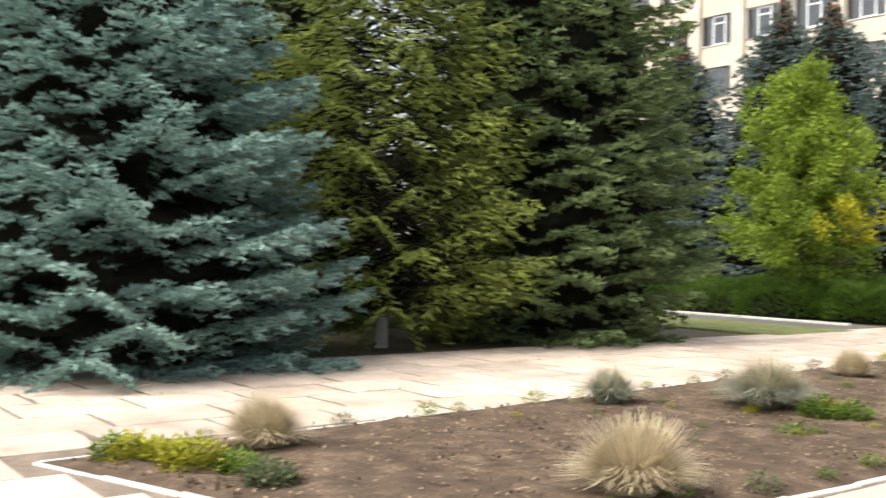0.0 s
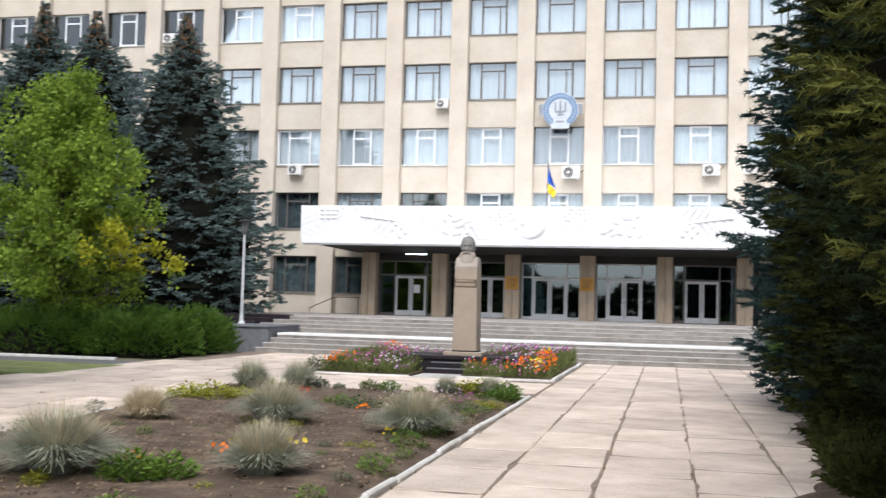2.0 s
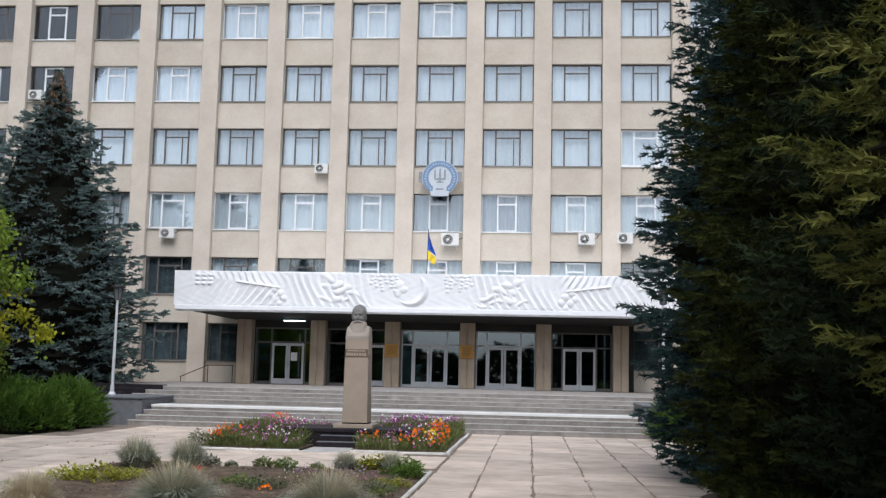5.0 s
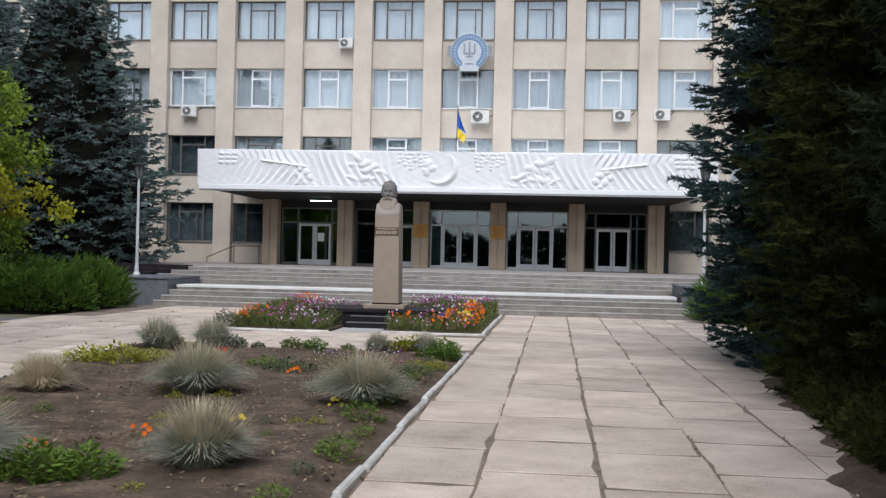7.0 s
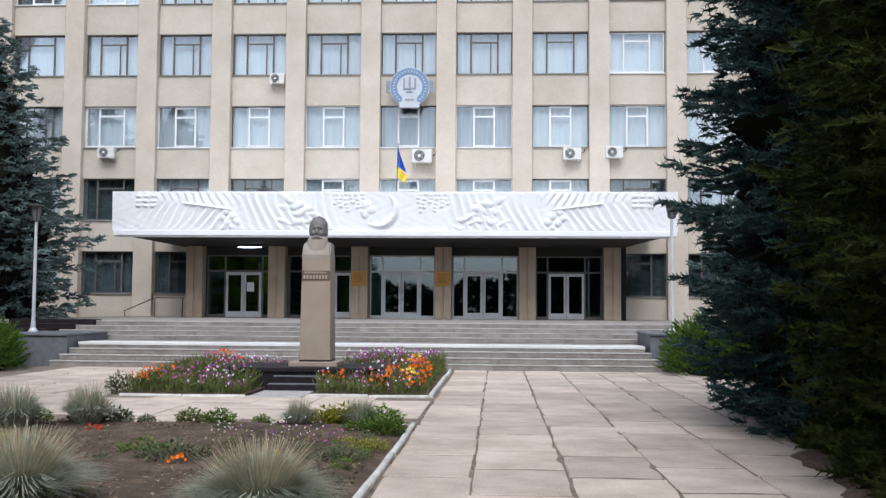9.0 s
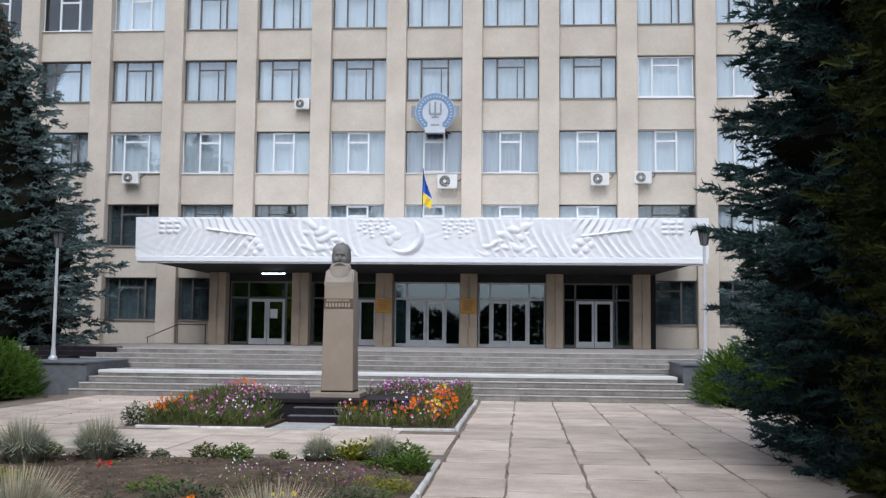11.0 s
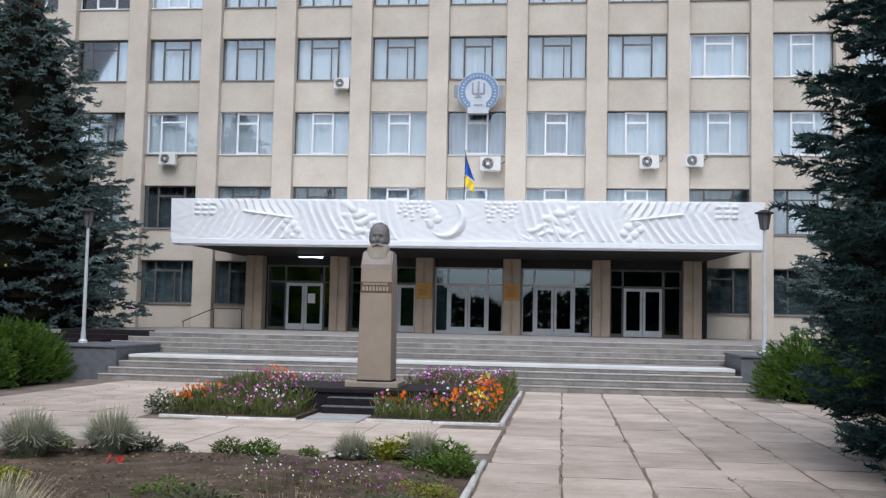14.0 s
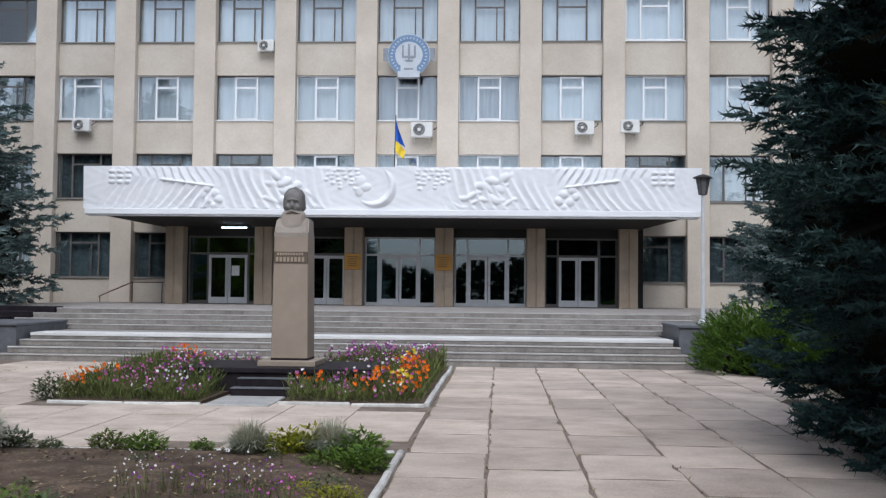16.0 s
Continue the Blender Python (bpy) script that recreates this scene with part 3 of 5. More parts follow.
canopy = thing("canopy", "wide entrance canopy with a white relief front and shadow-coloured underside", "canopy", (0, 0, 0))
CX0, CX1, CZ0, CZ1, CY = -11.4, 11.5, 4.78, 6.36, -7.1
bm = bmesh.new()
box(bm, CX0 + 0.06, CX1 - 0.06, CY + 0.22, -0.5, 5.2, 6.30)
part("slab", bm, RELIEF, canopy)
part("lip", boxes((CX0 + 0.08, CX1 - 0.06, CY - 0.03, CY + 0.30, 4.56, 4.772), (CX0 + 0.14, CX1 - 0.12, CY + 0.03, CY + 0.25, 4.50, 4.56), bevel=0.012), RELIEF, canopy, "plain white band under the relief")
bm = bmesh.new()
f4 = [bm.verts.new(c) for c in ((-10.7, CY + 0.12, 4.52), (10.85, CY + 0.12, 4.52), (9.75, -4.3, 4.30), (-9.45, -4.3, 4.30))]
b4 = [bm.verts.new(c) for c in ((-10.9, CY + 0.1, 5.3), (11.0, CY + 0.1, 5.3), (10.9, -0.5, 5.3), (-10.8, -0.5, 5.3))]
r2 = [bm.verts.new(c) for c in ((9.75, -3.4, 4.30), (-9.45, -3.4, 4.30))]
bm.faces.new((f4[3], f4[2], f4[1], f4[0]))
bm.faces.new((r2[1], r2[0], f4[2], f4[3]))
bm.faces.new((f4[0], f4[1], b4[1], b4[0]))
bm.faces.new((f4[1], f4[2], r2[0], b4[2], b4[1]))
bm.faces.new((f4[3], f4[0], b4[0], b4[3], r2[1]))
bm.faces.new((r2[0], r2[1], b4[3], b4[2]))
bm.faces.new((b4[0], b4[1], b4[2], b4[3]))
part("soffit", bm, SOFFIT, canopy, "sloping underside, coloured near-black for its shadow")

# the relief: fronds, fruit and a curl, mirrored about the middle
nx, nz = 760, 64
gx, gz = np.meshgrid(np.linspace(CX0, CX1, nx), np.linspace(CZ0, CZ1, nz))
xm = gx - 0.05
u = np.abs(xm)
v = (gz - (CZ0 + CZ1) / 2) / ((CZ1 - CZ0) / 2)


def bump_at(cu, cv, ru, rv, side=0, h=0.1):
    s = xm if side else u
    q = ((s - cu) / ru) ** 2 + ((v - cv) / rv) ** 2
    return h * np.sqrt(np.clip(1 - q, 0, 1))


stem = 0.45 - 0.42 * np.clip((8.9 - u) / 2.6, -0.3, 1.3)
ph1 = 2 * np.pi * (u * 2.9 - np.abs(v - stem) * 1.1 - 0.25 * (v - stem) ** 2 + 0.10 * np.sin(v * 5 + u * 1.9) + 0.12 * np.sin(xm * 1.7))
ph2 = 2 * np.pi * (xm * 2.7 + v * 0.85 - 0.30 * v * v + 0.13 * np.sin(v * 3 + xm * 1.3) + 0.10 * np.sin(xm * 2.1))
fade = 0.75 + 0.25 * np.sin(xm * 0.9 + 1.2)
w1 = fade * np.clip((u - 5.9) * 1.5, 0, 1) * np.clip((11.0 - u) * 1.2, 0, 1)
w2 = np.clip((6.4 - u) * 1.5, 0, 1) * np.clip((u - 2.0) * 1.5, 0, 1)


def ridge(p):
    """Strands with one steep and one soft flank."""
    q = np.mod(p / (2 * np.pi), 1.0)
    return np.where(q < 0.72, q / 0.72, (1 - q) / 0.28) ** 1.2


strength = 0.65 + 0.35 * np.sin(xm * 2.3 + 2 * v) * np.sin(xm * 0.7)
height = 0.105 * strength * (ridge(ph1) * w1 + ridge(ph2) * w2)
st = np.exp(-((v - stem) / 0.07) ** 2) * np.clip((u - 6.4) * 4, 0, 1) * np.clip((8.6 - u) * 4, 0, 1)
height = np.maximum(height, 0.11 * st)
for cu, cv, r in ((6.45, -0.25, 0.17), (6.75, -0.05, 0.16), (6.3, -0.55, 0.17), (6.7, -0.6, 0.16), (6.9, -0.35, 0.15), (6.5, -0.85, 0.12)):
    height = np.maximum(height, bump_at(cu, cv, r, r * 1.25, 0, 0.09))
for cu, cv, ru, rv, h in ((4.3, 0.62, 0.42, 0.24, .12), (3.85, 0.40, 0.30, 0.26, .14), (4.25, 0.12, 0.26, 0.22, .10), (3.55, -0.02, 0.42, 0.24, .14), (3.05, -0.30, 0.40, 0.17, .12), (3.9, -0.42, 0.34, 0.22, .13),
                          (4.45, -0.62, 0.40, 0.15, .10), (3.45, -0.66, 0.30, 0.14, .11), (2.75, -0.72, 0.30, 0.12, .08)):
    wu, wv = u + 0.12 * np.sin(v * 6 + xm * 1.9), v + 0.16 * np.sin(xm * 4.7 + 1)
    q = ((wu - cu) / ru) ** 2 + ((wv - cv) / rv) ** 2
    height = np.maximum(height, 0.75 * h * np.clip(1 - q, 0, 1) ** 0.7)
for cu, cv, ru, rv in ((-1.0, 0.3, 0.2, 0.3), (-0.85, 0.05, 0.26, 0.2), (-1.05, -0.15, 0.15, 0.25)):
    height = np.maximum(height, bump_at(cu, cv, ru, rv, 1, 0.06))
for i in range(6):
    for j in range(5 - (i % 3)):
        height = np.maximum(height, bump_at(1.15 + 0.22 * i + 0.05 * math.sin(5 * j + i), 0.85 - 0.21 * j + 0.04 * math.sin(3 * i + j), 0.085, 0.085, 0, 0.04))
for i in range(3):
    for j in range(3):
        height = np.maximum(height, bump_at(9.75 + 0.3 * i, 0.75 - 0.25 * j, 0.13, 0.11, 0, 0.07))
# the crescent: one disc less another set to the upper left
c1 = np.hypot(xm + 0.42, v * 0.79 - 0.02) / 0.74
c2 = np.hypot(xm + 0.66, v * 0.79 - 0.20) / 0.70
height = np.maximum(height, 0.16 * np.clip((1 - c1) * 5, 0, 1) ** 0.6 * np.clip((c2 - 1) * 4, 0, 1) ** 0.6)
height += 0.006 * np.sin(gx * 9 + 3 * np.sin(gz * 5)) * np.cos(gz * 11 + gx)
edge = np.clip(np.minimum.reduce([gz - CZ0, CZ1 - gz, gx - CX0, CX1 - gx]) / 0.06, 0, 1)
yy = CY + 0.06 - height * edge
lean = -0.05 * (gz - CZ0) / (CZ1 - CZ0)
front = np.stack([gx, yy + lean, gz], -1).reshape(-1, 3)
idx = np.arange(nx * nz).reshape(nz, nx)
quads = np.stack([idx[:-1, :-1], idx[:-1, 1:], idx[1:, 1:], idx[1:, :-1]], -1).reshape(-1, 4)
part("relief", array_mesh("relief", front, quads, True), RELIEF, canopy, "white relief of fronds and fruit")
part("relief_back", boxes((CX0 + 0.003, CX1 - 0.003, CY + 0.07, CY + 0.3, CZ0, CZ1 - 0.003), bevel=0.004), RELIEF, canopy)

tube = thing("ceiling_light", "lit fluorescent tube lamp under the canopy", "lamp", (-6.25, -4.75, 4.28))
part("housing", boxes((-0.55, 0.55, -0.05, 0.05, -0.03, 0.05), bevel=0.01), IRON, tube)
part("tube", lathe(bmesh.new(), [(0.024, -0.50), (0.024, 0.50)], 10), TUBE, tube, m=pose(0, 0, -0.056, 0, 90, 0))

# ---- things on the facade ----
ac_body = boxes((-0.42, 0.42, -0.30, 0.0, 0.0, 0.58), bevel=0.02)
ac_me = bpy.data.meshes.new("casing")
ac_body.to_mesh(ac_me)
ac_body.free()
AC = [(-14.35, 8.72, 0.95, -4), (-6.15, 12.28, 0.85, -2), (0.78, 8.48, 1.12, 0), (7.8, 8.62, 1.0, 2), (9.75, 8.7, 0.95, 3), (-22.2, 16.3, 0.9, -6)]
for x, z, s, k in AC:
    ac = thing("air_conditioner", "white outdoor air conditioner unit bracketed to the wall", "air conditioner", (x, -0.22, z), group="air conditioners on the facade")
    ac.scale = (s, s, s)
    part("casing", ac_me, PLASTIC, ac)
    part("fan_grille", lathe(bmesh.new(), [(0.23, 0), (0.23, 0.012), (0.19, 0.016)], 24, 0, 0), BLACK, ac, "dark round fan opening", m=pose(-0.10, -0.302, 0.29, 90, 0, 0))
    part("fan_hub", lathe(bmesh.new(), [(0.075, 0), (0.07, 0.012)], 14), PLASTIC, ac, m=pose(-0.10, -0.322, 0.29, 90, 0, 0))
    ring = bmesh.new()
    for r in (0.12, 0.165, 0.21):
        for i in range(20):
            a0, a1 = 2 * math.pi * i / 20, 2 * math.pi * (i + 1) / 20
            tube_between(ring, (-0.10 + r * math.cos(a0), -0.33, 0.29 + r * math.sin(a0)), (-0.10 + r * math.cos(a1), -0.33, 0.29 + r * math.sin(a1)), 0.006, 0.006, 4)
    part("guard", ring, PLASTIC, ac)
    for bx in (-0.3, 0.3):
        part("bracket", boxes((bx - 0.02, bx + 0.02, -0.30, 0.12, -0.05, -0.004), (bx - 0.02, bx + 0.02, 0.08, 0.12, -0.14, -0.05)), PLASTIC, ac)
    pipe = bmesh.new()
    pts = [(0.42, -0.1, 0.3), (0.55, -0.06, 0.38), (0.62, 0.02, 0.5), (0.60, 0.12, 0.52)]
    for a, b in zip(pts, pts[1:]):
        tube_between(pipe, a, b, 0.02, 0.02, 6)
    part("pipe", pipe, BLACK, ac)

emblem = thing("emblem", "round blue and white emblem with a ribbon, fixed to the facade", "emblem", (0.2, -0.62, 12.02))
part("disc", lathe(bmesh.new(), [(0.93, 0), (0.93, 0.05), (0.90, 0.07)], 48), EMBLEM_WHITE, emblem, m=pose(0, 0, 0, 90, 0, 0))
ringb = bmesh.new()
for r0, r1, dep in ((0.60, 0.90, 0.085),):
    n = 48
    a = [[ringb.verts.new((r * math.cos(2 * math.pi * i / n), -dep, r * math.sin(2 * math.pi * i / n))) for i in range(n)] for r in (r0, r1)]
    b = [[ringb.verts.new((r * math.cos(2 * math.pi * i / n), -0.04, r * math.sin(2 * math.pi * i / n))) for i in range(n)] for r in (r0, r1)]
    for i in range(n):
        j = (i + 1) % n
        ringb.faces.new((a[0][i], a[0][j], a[1][j], a[1][i]))
        ringb.faces.new((a[1][i], a[1][j], b[1][j], b[1][i]))
        ringb.faces.new((a[0][j], a[0][i], b[0][i], b[0][j]))
part("ring", ringb, EMBLEM_BLUE, emblem, "blue outer ring")
bars = bmesh.new()
for i in range(26):
    a = radians(-50 + 280 * i / 25)
    box(bars, -0.025, 0.025, -0.095, -0.083, -0.045, 0.045, m=pose(0.75 * math.cos(a), 0, 0.75 * math.sin(a), 0, -math.degrees(a) + 90, 0))
part("lettering", bars, EMBLEM_WHITE, emblem)["kind"] = "stuff"
part("shield", boxes((-0.30, -0.22, -0.10, -0.06, -0.05, 0.42), (0.22, 0.30, -0.10, -0.06, -0.05, 0.42), (-0.045, 0.045, -0.10, -0.06, -0.25, 0.48), (-0.29, 0.29, -0.098, -0.06, -0.12, -0.03), (-0.16, 0.16, -0.096, -0.06, -0.27, -0.2), bevel=0.006), EMBLEM_GREY, emblem)
for s in (-1, 1):
    part("side_tab", box(bmesh.new(), s * 0.99 - 0.13, s * 0.99 + 0.13, -0.03, 0.02, -0.25, 0.33, bevel=0.02), EMBLEM_GREY, emblem)
part("ribbon", boxes((-0.36, 0.36, -0.13, -0.09, -0.72, -0.50), (-0.48, 0.48, -0.12, -0.05, -0.98, -0.70), bevel=0.015), EMBLEM_WHITE, emblem, "white ribbon below the disc")
part("date_bar", boxes((-0.2, 0.2, -0.138, -0.13, -0.66, -0.57)), EMBLEM_GREY, emblem)
part("mount", boxes((-0.5, 0.5, -0.02, 0.30, -0.94, -0.80)), IRON, emblem)
part("mount", boxes((-0.5, 0.5, -0.02, 0.25, 0.6, 0.66)), IRON, emblem)

flag = thing("flag", "blue and yellow flag hanging on a thin pole above the canopy", "flag", (-0.12, -3.2, 6.30))
part("pole", tube_between(bmesh.new(), (0, 0, 0), (0.06, -0.1, 2.65), 0.022, 0.018, 8), IRON, flag)


def cloth(z_top, z_bot, w_top, w_bot, seed, shift):
    n, mrows = 22, 14
    rng = np.random.default_rng(seed)
    V = []
    for j in range(mrows):
        t = j / (mrows - 1)
        for i in range(n):
            s = i / (n - 1)
            w = w_top + (w_bot - w_top) * t
            V.append((0.05 + shift * t + w * s, -0.09 + 0.10 * math.sin(9 * s + 2.5 * t + seed) * (0.3 + 0.7 * s), z_top + (z_bot - z_top) * t - 0.45 * s * (1 - 0.3 * t)))
    F = [(j * n + i, j * n + i + 1, (j + 1) * n + i + 1, (j + 1) * n + i) for j in range(mrows - 1) for i in range(n - 1)]
    return array_mesh("cloth", np.array(V), np.array(F), True)


part("blue_half", cloth(2.62, 1.62, 0.08, 0.42, 1, 0.0), FLAG_BLUE, flag, "blue upper half")
part("yellow_half", cloth(1.62, 1.15, 0.42, 0.34, 1, 0.0), FLAG_YELLOW, flag, "yellow lower half")

# ---- handrail by the entrance ----
rail = thing("handrail", "thin rusty brown handrail beside the columns", "handrail", (0, 0, FLOOR))
part("bar", tube_between(tube_between(bmesh.new(), (-12.3, -3.1, 0.25), (-10.9, -3.1, 0.85), 0.025, 0.025), (-10.9, -3.1, 0.85), (-9.6, -3.1, 0.85), 0.025, 0.025), RUST, rail)
for x, z in ((-12.25, 0.27), (-10.9, 0.85), (-9.65, 0.85)):
    part("post", tube_between(bmesh.new(), (x, -3.1, 0), (x, -3.1, z), 0.022, 0.022), RUST, rail)

# ---- lamps ----
for x, y, z0, h in ((-9.5, -18.0, 0.89, 3.3), (9.5, -17.4, 1.02, 3.35)):
    lamp = thing("street_lamp", "silver lamp post with a dark flared lantern on the low wall", "street lamp", (x, y, z0), group="lamps by the stairs")
    part("base", lathe(bmesh.new(), [(0.13, 0), (0.13, 0.05), (0.075, 0.12), (0.065, 0.35)], 14), POLE, lamp)
    part("pole", lathe(bmesh.new(), [(0.055, 0.3), (0.042, h)], 12), POLE, lamp)
    part("lantern", lathe(bmesh.new(), [(0.05, h), (0.10, h + 0.02), (0.17, h + 0.44), (0.16, h + 0.45)], 6), LANTERN_GLASS, lamp, "smoky flared lantern")
    bm = bmesh.new()
    for i in range(6):
        a = 2 * math.pi * i / 6
        tube_between(bm, (0.102 * math.cos(a), 0.102 * math.sin(a), h + 0.02), (0.174 * math.cos(a), 0.174 * math.sin(a), h + 0.45), 0.012, 0.012, 4)
    part("rib", bm, IRON, lamp)
    part("cap", lathe(bmesh.new(), [(0.25, h + 0.45), (0.25, h + 0.475), (0.10, h + 0.54), (0.02, h + 0.56)], 18), IRON, lamp, "dark flat cap")

# ---- monument ----
mon = thing("pedestal", "tall brown granite pedestal on a black stepped base", "pedestal", (0.52, -26.2, 0))
part("base", boxes((-1.75, 1.5, -0.85, 0.95, -0.1, 0.36), (-1.79, 1.54, -0.89, 0.99, 0.36, 0.45), bevel=0.012), GRANITE_BLACK, mon, "black polished base slab")
part("step", boxes((-0.75, 0.55, -1.40, -0.86, -0.1, 0.14), bevel=0.01), GRANITE_BLACK, mon)
part("step", boxes((-0.70, 0.50, -1.13, -0.88, 0.14, 0.28), bevel=0.01), GRANITE_BLACK, mon)
# Added grey strips: the sky's sheen on the black treads, set as colour.
part("tread", boxes((-0.76, 0.56, -1.41, -1.14, 0.141, 0.158), bevel=0.004), GRANITE, mon, "grey strip whose lighter tone stands for sky on the tread")
part("tread", boxes((-0.71, 0.51, -1.14, -0.90, 0.281, 0.298), bevel=0.004), GRANITE, mon, "grey strip whose lighter tone stands for sky on the tread")
part("plinth", boxes((-0.52, 0.50, -0.52, 0.50, 0.45, 0.55), bevel=0.01), PEDESTAL, mon)
bm = bmesh.new()
box(bm, -0.328, 0.328, -0.33, 0.33, 0.58, 2.74)
for vtx in bm.verts:
    if vtx.co.z > 1:
        vtx.co.x *= 0.92
        vtx.co.y *= 0.93
bmesh.ops.bevel(bm, geom=list(bm.edges), offset=0.012, segments=1, affect="EDGES")
part("shaft", bm, PEDESTAL, mon)
part("foot", boxes((-0.33, 0.33, -0.32, 0.32, 0.54, 0.585)), GRANITE_BLACK, mon)
part("band", boxes((-0.302, 0.302, -0.327, -0.305, 2.26, 2.46), bevel=0.004), LETTER, mon, "dark band with worn lettering")
part("lettering", boxes(*[(-0.265 + 0.066 * i, -0.222 + 0.066 * i, -0.332, -0.326, 2.285, 2.365) for i in range(8)], *[(-0.245 + 0.048 * i, -0.212 + 0.048 * i, -0.332, -0.326, 2.40, 2.44) for i in range(10)]), COLUMN, mon)

bust = bmesh.new()


def blob(cx, cy, cz, rx, ry, rz, rough_amp=0.0, seg=22):
    r = bmesh.ops.create_uvsphere(bust, u_segments=seg, v_segments=seg // 2 + 3, radius=1.0)
    for q in r["verts"]:
        d = 1 + rough_amp * noise.noise(q.co * 2.7 + Vector((cx * 9, cy * 5, cz * 3)))
        q.co = Vector((cx + q.co.x * rx * d, cy + q.co.y * ry * d, cz + q.co.z * rz * d))


z0 = 2.74
box(bust, -0.325, 0.325, -0.33, 0.30, z0 + 0.02, z0 + 0.33)
for q in bust.verts:
    if q.co.z > z0 + 0.3:
        q.co.y += 0.15 if q.co.y < 0 else -0.04
        q.co.x *= 0.96
bmesh.ops.bevel(bust, geom=list(bust.edges), offset=0.035, segments=3, affect="EDGES")
box(bust, -0.322, 0.322, -0.312, 0.30, z0 - 0.02, z0 + 0.06)
blob(0, 0.04, z0 + 0.38, 0.14, 0.15, 0.2)
HEAD_FROM = len(bust.verts)
head = bmesh.ops.create_uvsphere(bust, u_segments=72, v_segments=54, radius=1.0)["verts"]


def hill(q, c, w):
    return math.exp(-sum(((a - b) / s) ** 2 for a, b, s in zip(q, c, w)))


def squared(v, k):
    return math.copysign(abs(v) ** k, v)


for q in head:
    d = q.co.copy()
    p = Vector((squared(d.x, 0.80) * 0.182, squared(d.y, 0.86) * 0.205, squared(d.z, 0.82) * 0.262))
    p.y -= 0.085 * hill(d, (0, -0.97, -0.16), (0.10, 0.3, 0.20))
    p.y -= 0.040 * hill((d.x, d.y, d.z + 0.2 * abs(d.x)), (0, -0.9, 0.17), (0.55, 0.4, 0.06))
    for s in (-1, 1):
        p.y += 0.050 * hill(d, (s * 0.36, -0.9, 0.02), (0.17, 0.4, 0.075))
        p.y -= 0.018 * hill(d, (s * 0.36, -0.9, -0.02), (0.09, 0.4, 0.035))
        p.y -= 0.022 * hill(d, (s * 0.50, -0.8, -0.22), (0.18, 0.4, 0.11))
        p.x += s * 0.03 * hill(d, (s * 1.0, 0.0, -0.05), (0.3, 0.16, 0.16))
    q.co = p + Vector((0, -0.05, z0 + 0.595))
# hair: short over the crown, thick down the sides, above a high forehead
hair = bmesh.ops.create_uvsphere(bust, u_segments=56, v_segments=40, radius=1.0)["verts"]
for q in hair:
    d = q.co.copy()
    line = 0.80 - 1.9 * abs(d.x) ** 2.6
    grow = max(0.0, min(1.0, (d.z - line) * 7)) if d.y < -0.25 else max(0.0, min(1.0, (d.z + 0.55) * 4))
    lock = noise.noise(Vector((d.x * 10, d.y * 10, d.z * 3))) * 0.02 * grow
    k = 0.84 + grow * 0.24
    q.co = Vector((squared(d.x, 0.80) * (0.188 * k + lock), -0.04 + squared(d.y, 0.86) * (0.205 * k + lock), z0 + 0.595 + squared(d.z, 0.80) * (0.262 * k + lock)))
    q.co.z += 0.03 * hill(d, (0.12, -0.25, 0.97), (0.09, 0.12, 0.2)) * grow
# beard: one broad mass with long grooves, and the moustache over it
beard = bmesh.ops.create_uvsphere(bust, u_segments=56, v_segments=36, radius=1.0)["verts"]
for q in beard:
    d = q.co.copy()
    g = 1 + 0.04 * noise.noise(Vector((d.x * 9, d.y * 2, d.z * 2))) + 0.02 * math.sin(d.x * 24 + 3 * d.z)
    low = max(0.0, -d.z)
    q.co = Vector((squared(d.x, 0.62) * (0.238 - 0.060 * low ** 2) * g, -0.11 - 0.05 * low + squared(d.y, 0.75) * 0.15 * g, z0 + 0.285 + squared(d.z, 0.66) * 0.195))
for s in (-1, 1):
    tache = bmesh.ops.create_uvsphere(bust, u_segments=20, v_segments=12, radius=1.0)["verts"]
    for q in tache:
        d = q.co.copy()
        q.co = Vector((s * 0.068 + d.x * 0.088, -0.262 + d.y * 0.05 + 0.06 * abs(s * 0.068 + d.x * 0.088) / 0.15, z0 + 0.458 + d.z * 0.030 - 0.055 * (0.5 + s * d.x * 0.5)))
bst = part("bust", bust, BUST, None, "", pose(0.515, -26.2, 0) @ Matrix.Diagonal((0.94, 1.0, 1.0, 1.0)))
for p in bst.data.polygons:
    p.use_smooth = p.area < 0.004
bst.data.materials.append(HEAD)
for p in bst.data.polygons:
    p.material_index = 1 if p.center.z > z0 + 0.44 and min(p.vertices) >= HEAD_FROM else 0
tagged(bst, "weathered grey stone bust of a bearded head", "statue")

